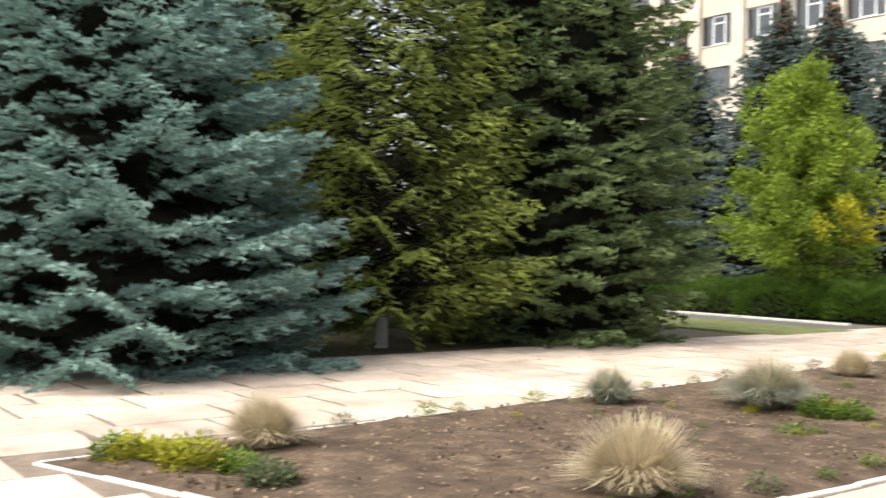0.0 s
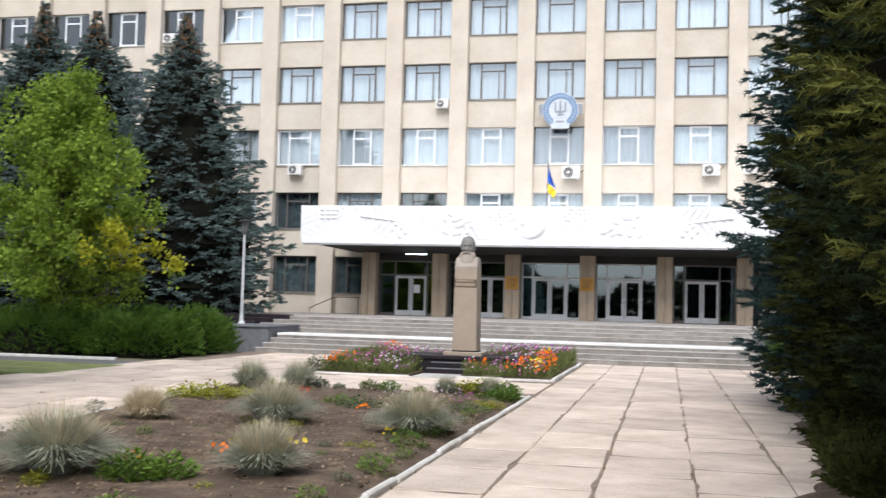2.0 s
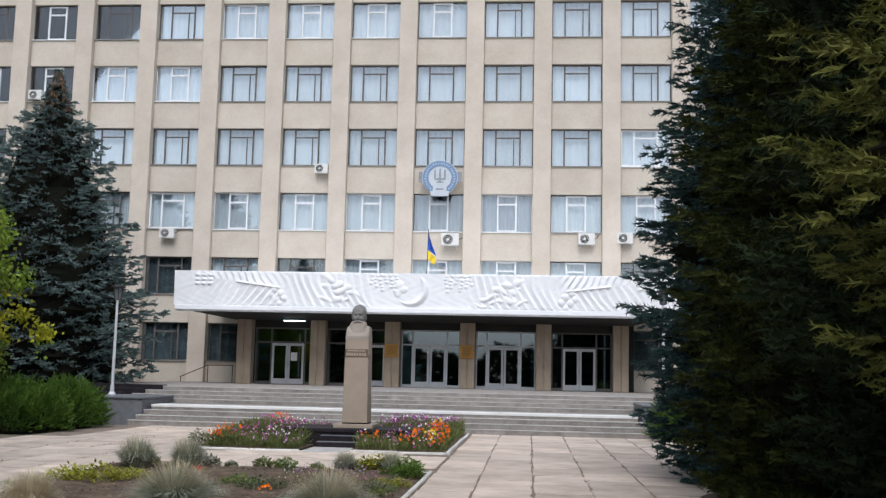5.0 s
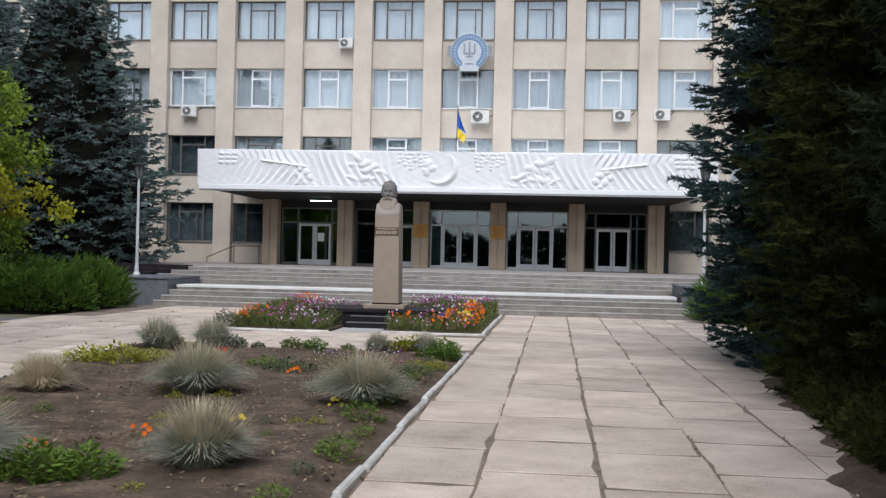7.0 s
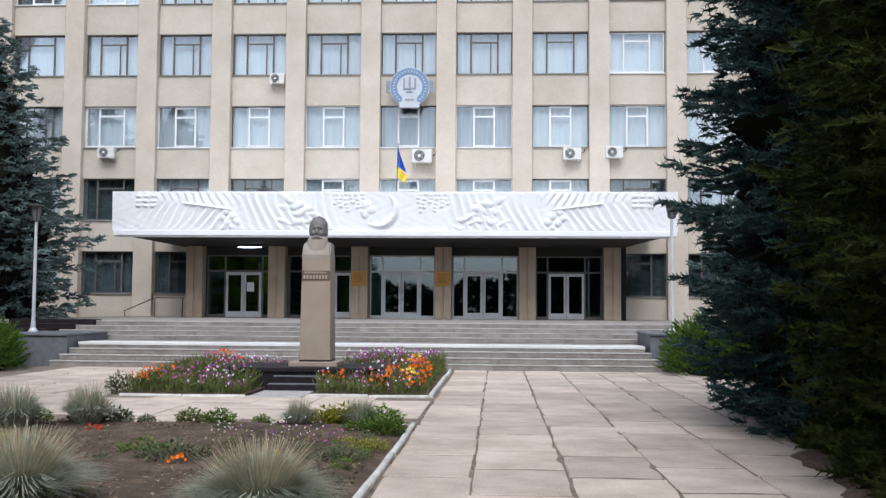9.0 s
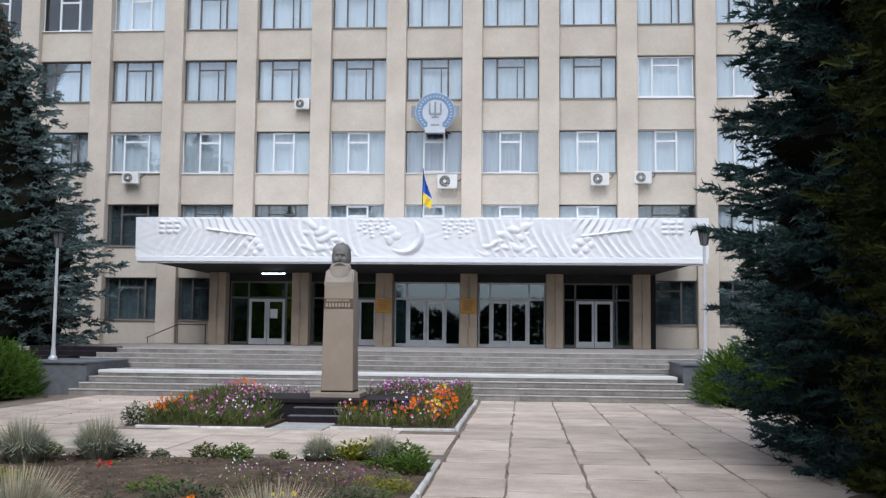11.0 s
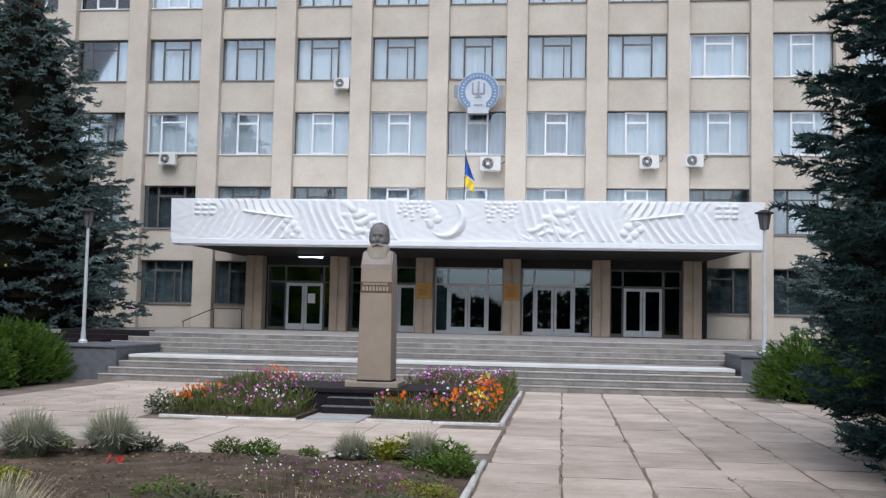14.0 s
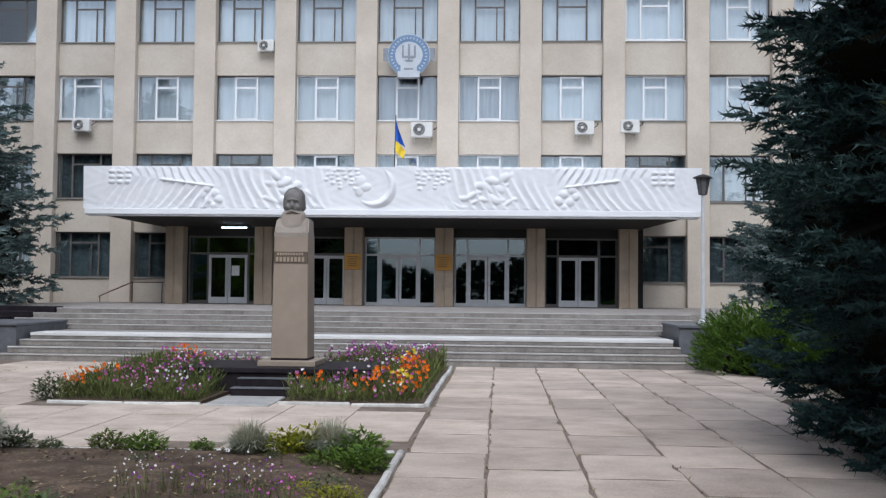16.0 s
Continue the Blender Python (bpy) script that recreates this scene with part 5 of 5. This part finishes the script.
V, F = spread(CLOD_V, CLOD_F, np.stack([cx, cy, 0.055 + 0 * cx], -1), dd, sz, sz)
cl = part("loose_soil", array_mesh("clods", V, F), SOIL, bed)
cl["kind"] = "stuff"
n = 6500
cx, cy = rng.uniform(-3.0, 3.0, n), rng.uniform(-52.8, -33.3, n)
ok = inside_bed(cx, cy, 0.1)
cx, cy = cx[ok], cy[ok]
sz = rng.uniform(0.03, 0.08, len(cx))
dd = np.stack([rng.normal(0, 1, len(cx)), rng.normal(0, 1, len(cx)), rng.normal(0, 0.25, len(cx))], -1)
V, F = spread(LEAF_V, LEAF_F, np.stack([cx, cy, 0.075 + 0.02 * rng.random(len(cx))], -1), dd, sz, sz * 0.6)
lt = part("leaf_litter", array_mesh("leaf_litter", V, F), LITTER, bed, "dry leaves and stalks")
lt["kind"] = "stuff"


def kerb_line(parent, a, b, step=0.98, width=0.085, height=0.085, seed=0):
    """Kerb stones laid end to end, slightly out of line."""
    rk = random.Random(seed)
    a, b = Vector(a), Vector(b)
    n = max(1, round((b - a).length / step))
    ang = math.degrees(math.atan2(b.y - a.y, b.x - a.x))
    ln = (b - a).length / n
    me = mesh_of("kerb_stone", (-ln / 2 + 0.008, ln / 2 - 0.008, -width / 2, width / 2, -0.15, height), bevel=0.018)
    for i in range(n):
        c = a + (b - a) * ((i + 0.5) / n)
        part("kerb_stone", me, KERB, parent, m=pose(c.x + rk.uniform(-0.012, 0.012), c.y + rk.uniform(-0.012, 0.012), rk.uniform(-0.025, 0.006), rk.uniform(-2.5, 2.5), rk.uniform(-0.7, 0.7), ang + rk.uniform(-0.8, 0.8)))


kerb_line(bed, (3.14, -51.2, 0), (3.14, -33.15, 0), width=0.075, height=0.065, seed=1)
kerb_line(bed, (-1.6, -52.95, 0), (3.12, -51.3, 0), width=0.06, height=0.035, seed=2)
kerb_line(bed, (-1.6, -52.9, 0), (-3.15, -33.3, 0), height=0.02, seed=3)
kerb_line(bed, (-3.1, -33.2, 0), (3.08, -33.1, 0), height=0.03, seed=4)


# grass tufts
BLADE_T = np.array([0.0, 0.33, 0.66, 1.0])


def tuft_meshes(seed, n, h, spread_, stalks):
    """Arching blades and upright straw stalks, as two meshes."""
    rng = np.random.default_rng(seed)

    def blades(count, hh_, out, wid, arch):
        az = rng.uniform(0, 2 * math.pi, count)
        o = out * rng.uniform(0.05, 1.0, count) ** 0.8
        ht = hh_ * rng.uniform(0.6, 1.1, count)
        r0 = 0.14 * rng.random(count)
        Vs = []
        for t in BLADE_T:
            r = r0 + o * t ** 1.3
            z = ht * (t - arch * (o / out) * t ** 2.6)
            w = wid * (1 - t) + 0.0012
            px, py = r * np.cos(az), r * np.sin(az)
            for s in (-1, 1):
                Vs.append(np.stack([px - s * w * np.sin(az), py + s * w * np.cos(az), np.maximum(z, 0.0)], -1))
        Vs = np.stack(Vs, 1).reshape(-1, 3)
        q = np.array([(0, 1, 3, 2), (2, 3, 5, 4), (4, 5, 7, 6)])
        Fs = (q[None] + (np.arange(count) * 8)[:, None, None]).reshape(-1, 4)
        return Vs, Fs
    return array_mesh("blades", *blades(n, h, spread_, 0.007, 0.62)), array_mesh("stalks", *blades(stalks, h * 1.08, spread_ * 0.75, 0.0035, 0.25))


TUFTS = [tuft_meshes(61, 2600, 0.66, 0.72, 900), tuft_meshes(62, 1800, 0.58, 0.52, 1100), tuft_meshes(63, 1300, 0.50, 0.40, 260)]
for x, y, s, v, dry in [(0.06, -44.2, 1.05, 0, 0), (1.9, -43.55, 0.95, 1, 0), (2.5, -39.9, 0.95, 0, 0), (0.4, -39.5, 0.98, 0, 1), (-1.35, -39.9, 0.85, 1, 1), (-2.15, -34.3, 1.25, 2, 0),
                        (-1.36, -33.8, 1.2, 2, 0), (-0.9, -50.95, 0.95, 1, 1), (2.45, -49.3, 1.15, 1, 1), (-1.3, -45.7, 1.1, 2, 0), (2.45, -33.6, 0.85, 2, 0), (1.6, -33.7, 0.8, 2, 0)]:
    tf = thing("grass_tuft", "blue-grey ornamental grass tuft with straw-coloured stalks", "grass", (x, y, 0.03), group="grass tufts in the bed")
    part("foliage", TUFTS[v][0], STRAW if dry and v == 1 else FESCUE, tf, m=pose(0, 0, 0, 0, 0, x * 77) @ Matrix.Scale(s, 4))["kind"] = "stuff"
    part("straw", TUFTS[v][1], STRAW, tf, "dry straw stalks", m=pose(0, 0, 0, 0, 0, y * 31) @ Matrix.Scale(s, 4))["kind"] = "stuff"


# small leafy plants
def plant_mesh(seed, n, r, h, leaf):
    rng = np.random.default_rng(seed)
    a, q, z = rng.uniform(0, 6.28, n), r * rng.random(n) ** 0.6, h * rng.random(n)
    P = np.stack([q * np.cos(a), q * np.sin(a), z * (1.1 - 0.5 * q / r)], -1)
    D = np.stack([np.cos(a) + rng.normal(0, .5, n), np.sin(a) + rng.normal(0, .5, n), rng.normal(0.5, 0.4, n)], -1)
    L = leaf * rng.uniform(0.6, 1.3, n)
    V, F = spread(LEAF_V, LEAF_F, P, D, L, L * 0.55, rng.uniform(-0.6, 0.6, n))
    return array_mesh("leaves", V, F)


PLANTS = [plant_mesh(71, 620, 0.28, 0.30, 0.085), plant_mesh(72, 640, 0.40, 0.22, 0.06), plant_mesh(73, 260, 0.16, 0.20, 0.045)]
rp = random.Random(8)
rows = [(0.85, -44.2, 0, 1.0, WEED), (1.2, -44.1, 0, 0.9, WEED), (-1.9, -36.6, 1, 1.3, WEED_YELLOW), (-2.4, -36.5, 1, 1.1, WEED_YELLOW), (-1.5, -36.2, 1, 0.9, WEED_YELLOW), (2.85, -35.9, 1, 0.6, WEED_YELLOW),
        (2.55, -35.6, 1, 0.5, WEED_YELLOW), (2.75, -33.7, 0, 1.0, WEED), (2.9, -34.4, 0, 0.85, WEED), (2.55, -34.1, 1, 0.8, WEED), (1.95, -33.6, 0, 0.9, WEED_YELLOW), (2.2, -33.5, 0, 1.0, WEED_YELLOW),
        (-1.0, -52.2, 0, 0.9, WEED_YELLOW), (-0.75, -52.0, 0, 0.8, WEED_YELLOW), (-0.4, -51.9, 0, 1.0, WEED_YELLOW), (-1.25, -52.3, 0, 0.8, WEED), (-0.1, -51.6, 0, 0.7, WEED), (0.5, -51.6, 0, 0.8, GREYPLANT),
        (1.5, -45.6, 1, 0.7, WEED), (2.7, -41.0, 2, 1.2, WEED), (2.8, -39.6, 2, 1.3, WEED), (2.6, -36.8, 1, 0.8, GREYPLANT), (0.9, -37.0, 1, 1.0, GREYPLANT), (0.4, -36.5, 1, 0.8, WEED), (2.9, -43.0, 2, 1.2, WEED)]
rows += [(-2.6 + 0.52 * i + rp.uniform(-.12, .12), -33.45 + rp.uniform(-.1, .08), 0, rp.uniform(0.42, 0.75), rp.choice((WEED, GREYPLANT, STEM))) for i in range(11)]
rows += [(-1.6 - 0.079 * i + rp.uniform(0, .2), -51.5 + 0.95 * i + rp.uniform(-.3, .3), 2, rp.uniform(0.5, 1.1), rp.choice((WEED, GREYPLANT))) for i in range(18)]
rows += [(2.95 - rp.uniform(0, .25), -50 + 0.9 * i, 2, rp.uniform(0.5, 1.0), rp.choice((WEED, GREYPLANT))) for i in range(17)]
rows += [(rp.uniform(-1.5, 2.6), rp.uniform(-48, -39), 2, rp.uniform(0.3, 0.7), rp.choice((WEED, GREYPLANT, WEED_YELLOW))) for i in range(40)]
rows += [(rp.uniform(-2.3, 2.8), -34.0 - 7.5 * rp.random() ** 1.6, 2, rp.uniform(0.3, 0.7), rp.choice((WEED, GREYPLANT, GREYPLANT))) for i in range(30)]
for x, y, v, s, mat in rows:
    p = thing("leafy_plant", "small low green plant growing in the bed", "plant", (x, y, 0.03), "small plants in the bed")
    part("foliage", PLANTS[v], mat, p, m=pose(0, 0, 0, 0, 0, x * 61) @ Matrix.Scale(s, 4))["kind"] = "stuff"

# flowers
FLOWER_V = np.array([(0, 0, 0)] + [(0.25 + 0.1 * (i % 2), 0.5 * math.cos(i * math.pi / 3), 0.5 * math.sin(i * math.pi / 3)) for i in range(6)])
FLOWER_F = np.array([(0, 1 + i, 1 + (i + 1) % 6) for i in range(6)])


def bloom_mesh(seed, n, area, z0, z1, size):
    rng = np.random.default_rng(seed)
    x0, x1, y0, y1 = area
    P = np.stack([rng.uniform(x0, x1, n), rng.uniform(y0, y1, n), rng.uniform(z0, z1, n)], -1)
    D = np.stack([rng.normal(0, .5, n), rng.normal(-0.5, .5, n), rng.uniform(0.3, 1.0, n)], -1)
    L = size * rng.uniform(0.7, 1.3, n)
    V, F = spread(FLOWER_V, FLOWER_F, P, D, L, L)
    return array_mesh("blossoms", V, F)


for mat, x, y in ((PETAL_ORANGE, 0.9, -42.4), (PETAL_ORANGE, 1.2, -42.2), (PETAL_YELLOW, 1.55, -41.6), (PETAL_ORANGE, 1.1, -37.4), (PETAL_YELLOW, 1.9, -37.0), (PETAL_RED, -0.9, -34.8), (PETAL_ORANGE, 0.3, -43.2), (PETAL_YELLOW, 2.3, -40.2)):
    p = thing("marigold", "small bright marigold in the soil", "flower", (x, y, 0.02), "single flowers in the bed")
    part("blossoms", bloom_mesh(int(100 * x + 500), 7, (-.12, .12, -.08, .08), 0.06, 0.14, 0.055), mat, p)["kind"] = "stuff"

for x, y, w, mat in ((1.2, -35.6, 0.30, PETAL_WHITE), (1.55, -35.9, 0.32, PETAL_PURPLE), (1.9, -35.5, 0.32, PETAL_WHITE), (2.2, -35.9, 0.30, PETAL_PURPLE), (2.45, -36.2, 0.28, PETAL_PINK)):
    p = thing("lavender", "thin stems with small pale and purple blossoms in the soil", "flower", (x, y, 0.02), "single flowers in the bed")
    part("blossoms", bloom_mesh(int(90 * x + 700), 34, (-w, w, -w, w), 0.10, 0.34, 0.022), mat, p)["kind"] = "stuff"
    rng = np.random.default_rng(int(70 * x + 33))
    Ps = np.stack([rng.uniform(-w, w, 60), rng.uniform(-w, w, 60), np.zeros(60)], -1)
    Vs, Fs = spread(LEAF_V, LEAF_F, Ps, np.stack([rng.normal(0, .2, 60), rng.normal(0, .2, 60), np.ones(60)], -1), rng.uniform(0.15, 0.34, 60), np.full(60, 0.012))
    part("stem_tuft", array_mesh("stem_tuft", Vs, Fs), STEM, p)["kind"] = "stuff"

# ---- two flower beds before the pedestal ----
FB = [(-2.75, -0.40, -28.75, -24.2), (0.80, 3.05, -28.5, -20.6)]
for i, (x0, x1, y0, y1) in enumerate(FB):
    fb = thing("flower_bed", "dense bed of pink, white and orange flowers with a white kerb", "flower bed", (0, 0, 0), group="beds before the pedestal")
    part("soil", boxes((x0, x1, y0, y1, -0.15, 0.05)), SOIL, fb)
    kerb_line(fb, (x0 - 0.05, y0 - 0.05, 0), (x1 + 0.03, y0 - 0.05, 0), width=0.06, height=0.05, seed=10 + i)
    if i:
        kerb_line(fb, (x1 + 0.05, y0 - 0.03, 0), (x1 + 0.05, y1, 0), seed=12)
    rng = np.random.default_rng(80 + i)
    n = 15000
    P = np.stack([rng.uniform(x0 + .05, x1 - .05, n), rng.uniform(y0 + .05, y1, n), 0.02 + 0.0 * rng.random(n)], -1)
    hmax = 0.27 + 0.12 * np.sin(P[:, 0] * 2.3) * np.sin(P[:, 1] * 1.7) + np.clip((P[:, 1] - y0) * 0.13, 0, 0.24)
    keep = ~((P[:, 1] > -27.3) & (P[:, 0] > -1.15) & (P[:, 0] < 2.1) & (P[:, 1] < -25.2))
    P, hmax = P[keep], hmax[keep]
    P[:, 2] = rng.random(len(P)) * hmax * 0.8
    D = np.stack([rng.normal(0, .4, len(P)), rng.normal(0, .4, len(P)), 0.3 + rng.random(len(P))], -1)
    L = rng.uniform(0.10, 0.24, len(P))
    V, F = spread(LEAF_V, LEAF_F, P, D, L, L * 0.13, rng.uniform(0, 6.28, len(P)))
    st = part("greenery", array_mesh("stems", V, F), STEM, fb, "fine feathery green stems")
    st["kind"] = "stuff"
    sel = rng.permutation(len(P))

    def blooms(name, mat, count, size, test, lift=0.05):
        c = [j for j in sel if test(P[j])][:count]
        Q = P[c].copy()
        Q[:, 2] = hmax[c] * rng.uniform(0.5, 1.1, len(c)) + lift
        D2 = np.stack([rng.normal(0, .6, len(c)), rng.normal(-0.6, .5, len(c)), rng.uniform(0.2, 1.0, len(c))], -1)
        s = size * rng.uniform(0.7, 1.3, len(c))
        V2, F2 = spread(FLOWER_V, FLOWER_F, Q, D2, s, s)
        o = part(name, array_mesh(name, V2, F2), mat, fb)
        o["kind"] = "stuff"
    def near(centres, r):
        return lambda p: any((p[0] - a) ** 2 + (p[1] - b) ** 2 < r * r for a, b in centres)
    if i == 0:
        blooms("pink_blossoms", PETAL_PINK, 300, 0.05, lambda p: p[0] > -2.4)
        blooms("white_blossoms", PETAL_WHITE, 110, 0.05, lambda p: p[0] > -1.6, 0.1)
        blooms("orange_blossoms", PETAL_ORANGE, 75, 0.065, near([(-2.4, -28.3), (-2.5, -27.5), (-1.7, -25.2)], 0.33), 0.08)
        blooms("purple_blossoms", PETAL_PURPLE, 80, 0.05, lambda p: p[0] > -1.4)
    else:
        blooms("pink_blossoms", PETAL_PINK, 300, 0.055, lambda p: p[0] < 2.9)
        blooms("purple_blossoms", PETAL_PURPLE, 230, 0.055, lambda p: p[1] > -28.0 and p[0] < 2.8)
        blooms("orange_blossoms", PETAL_ORANGE, 150, 0.068, near([(2.0, -27.95), (2.75, -27.0), (2.8, -26.3), (1.05, -27.5), (2.35, -25.0), (2.85, -28.2), (2.4, -27.6)], 0.27), 0.08)
        blooms("white_blossoms", PETAL_WHITE, 190, 0.05, lambda p: p[0] < 2.7, 0.08)
        blooms("yellow_blossoms", PETAL_YELLOW, 45, 0.06, near([(2.4, -24.8), (2.6, -27.9)], 0.25), 0.16)
gb = thing("leafy_bush", "grey-green leafy bush at the corner of the flowers", "bush", (-2.95, -28.3, 0))
part("foliage", plant_mesh(90, 900, 0.27, 0.42, 0.07), GREYPLANT, gb)["kind"] = "stuff"
walk_slab = part("path_slab", boxes((-0.30, 0.70, -28.9, -27.62, -0.05, 0.03), bevel=0.012), NOSING)
tagged(walk_slab, "pale slab path between the flower beds to the pedestal", "path", kind="structure")

# ---- paving ----
pavement = part("pavement", boxes((-8.4, 10.2, -62, -19.95, -0.3, -0.006)), JOINT)
tagged(pavement, "old pale concrete slabs with dirty joints", "pavement", kind="structure")
far_rows, slab_cache = [], {}
rs = random.Random(15)
LONG = [3.19, 4.09, 5.06, 6.03, 7.0, 7.97, 8.94, 9.91]
strips = [(LONG[i], LONG[i + 1], -60.0, -20.0) for i in range(5)] + [(-7.3 + 1.05 * i, -6.25 + 1.05 * i, -60.0, -33.1 if i == 4 else -20.0) for i in range(5)]
strips += [(LONG[i], LONG[i + 1], -60.0, -20.0) for i in (5, 6)] + [(-8.35, -7.3, -60.0, -26.0)]
strips += [(-2.05 + 1.047 * i, -1.003 + 1.047 * i, -60.0, float(np.interp(-2.05 + 1.047 * i, [-1.55, 3.1], [-53.0, -51.4]))) for i in range(5)]
strips += [(-3.1 + 1.04 * i, -3.1 + 1.04 * (i + 1), -33.05, -20.0) for i in range(6)]


def slab_mesh(w, ln, seed):
    """A worn slab: chipped, slightly wavering edges with a rounded rim."""
    rk = random.Random(seed * 31 + int(ln * 100))
    a, b = w / 2, ln / 2 - 0.026
    out = []
    for (px, py), (qx, qy), k in (((-a, -b), (a, -b), 3), ((a, -b), (a, b), 4), ((a, b), (-a, b), 3), ((-a, b), (-a, -b), 4)):
        for s in range(k):
            t = s / k + (rk.uniform(-0.08, 0.08) if s else 0)
            c = Vector((px + (qx - px) * t, py + (qy - py) * t, 0))
            chip = rk.uniform(0.02, 0.06) if rk.random() < 0.13 else rk.uniform(0.0, 0.012)
            out.append(c * (1 - chip / max(c.length, 0.3)))
    bm = bmesh.new()
    top = [bm.verts.new((c.x * 0.985, c.y * 0.985, 0.0)) for c in out]
    mid = [bm.verts.new((c.x, c.y, -0.006)) for c in out]
    low = [bm.verts.new((c.x, c.y, -0.09)) for c in out]
    bm.faces.new(top)
    n = len(out)
    for p, q in ((top, mid), (mid, low)):
        for s in range(n):
            bm.faces.new((p[s], q[s], q[(s + 1) % n], p[(s + 1) % n]))
    bm.normal_update()
    me = bpy.data.meshes.new("slab")
    bm.to_mesh(me)
    bm.free()
    return me


count = 0
for i, (x0, x1, y0, y1) in enumerate(strips):
    y = y0 + (0.0, 0.55, 0.1, 0.85, 0.4)[i % 5]
    while y < y1 - 0.3:
        ln = min(1.5, y1 - y)
        xc, yc = (x0 + x1) / 2, y + ln / 2
        skip = False
        if 5 <= i < 10 and -53.5 < yc < -33.2:
            skip = x0 > np.interp(yc, [-52.9, -33.35], [-1.55, -3.1]) - 0.05
        if i >= 10:
            for bx0, bx1, by0, by1 in FB:
                if bx0 < xc < bx1 and yc > by0 and yc < by1:
                    skip = True
            if 0.55 - 1.7 < xc < 0.55 + 1.5 and -27.6 < yc < -25.3:
                skip = True
        if not skip:
            w = x1 - x0 - 0.016
            if count < 300 and yc > -56:
                key = (round(w, 3), round(ln, 2), rs.randrange(7))
                if key not in slab_cache:
                    slab_cache[key] = slab_mesh(w, ln, key[2])
                part("slab", slab_cache[key], CONCRETE, pavement, m=pose(xc + rs.uniform(-.012, .012), yc, rs.uniform(0.0, 0.006), rs.uniform(-0.12, 0.12), rs.uniform(-0.15, 0.15), rs.uniform(-0.9, 0.9)))
                count += 1
            else:
                far_rows.append((xc - w / 2, xc + w / 2, y + 0.025, y + ln - 0.025, -0.09, rs.uniform(0.0, 0.006)))
        y += ln
if far_rows:
    fv, ff = [], []
    for a, b, c, d, e, g in far_rows:
        k = len(fv)
        fv += [(a, c, e), (b, c, e), (b, d, e), (a, d, e), (a, c, g), (b, c, g), (b, d, g), (a, d, g)]
        ff += [(k + 4, k + 5, k + 6, k + 7), (k, k + 1, k + 5, k + 4), (k + 1, k + 2, k + 6, k + 5), (k + 2, k + 3, k + 7, k + 6), (k + 3, k, k + 4, k + 7)]
    fs = part("far_slabs", array_mesh("far_slabs", np.array(fv), np.array(ff)), CONCRETE, pavement)
    fs["kind"] = "stuff"
# grass and moss in the long joints
jx, jy = [], []
for x in LONG[:6] + [-7.3 + 1.05 * i for i in range(1, 4)]:
    for _ in range(420):
        y = rs.uniform(-54, -20)
        if noise.noise(Vector((x * 3, y * 0.7, 0))) > -0.12:
            jx.append(x + rs.gauss(0, 0.012))
            jy.append(y)
rng = np.random.default_rng(97)
n = len(jx)
sz = rng.uniform(0.015, 0.07, n)
V, F = spread(LEAF_V, LEAF_F, np.stack([np.array(jx), np.array(jy), -0.012 + 0 * sz], -1), np.stack([rng.normal(0, .6, n), rng.normal(0, .6, n), rng.uniform(0.2, 1, n)], -1), sz, sz * 0.4)
jw = part("joint_weeds", array_mesh("joint_weeds", V, F), LITTER, pavement, "dry weeds in the joints")
jw["kind"] = "stuff"
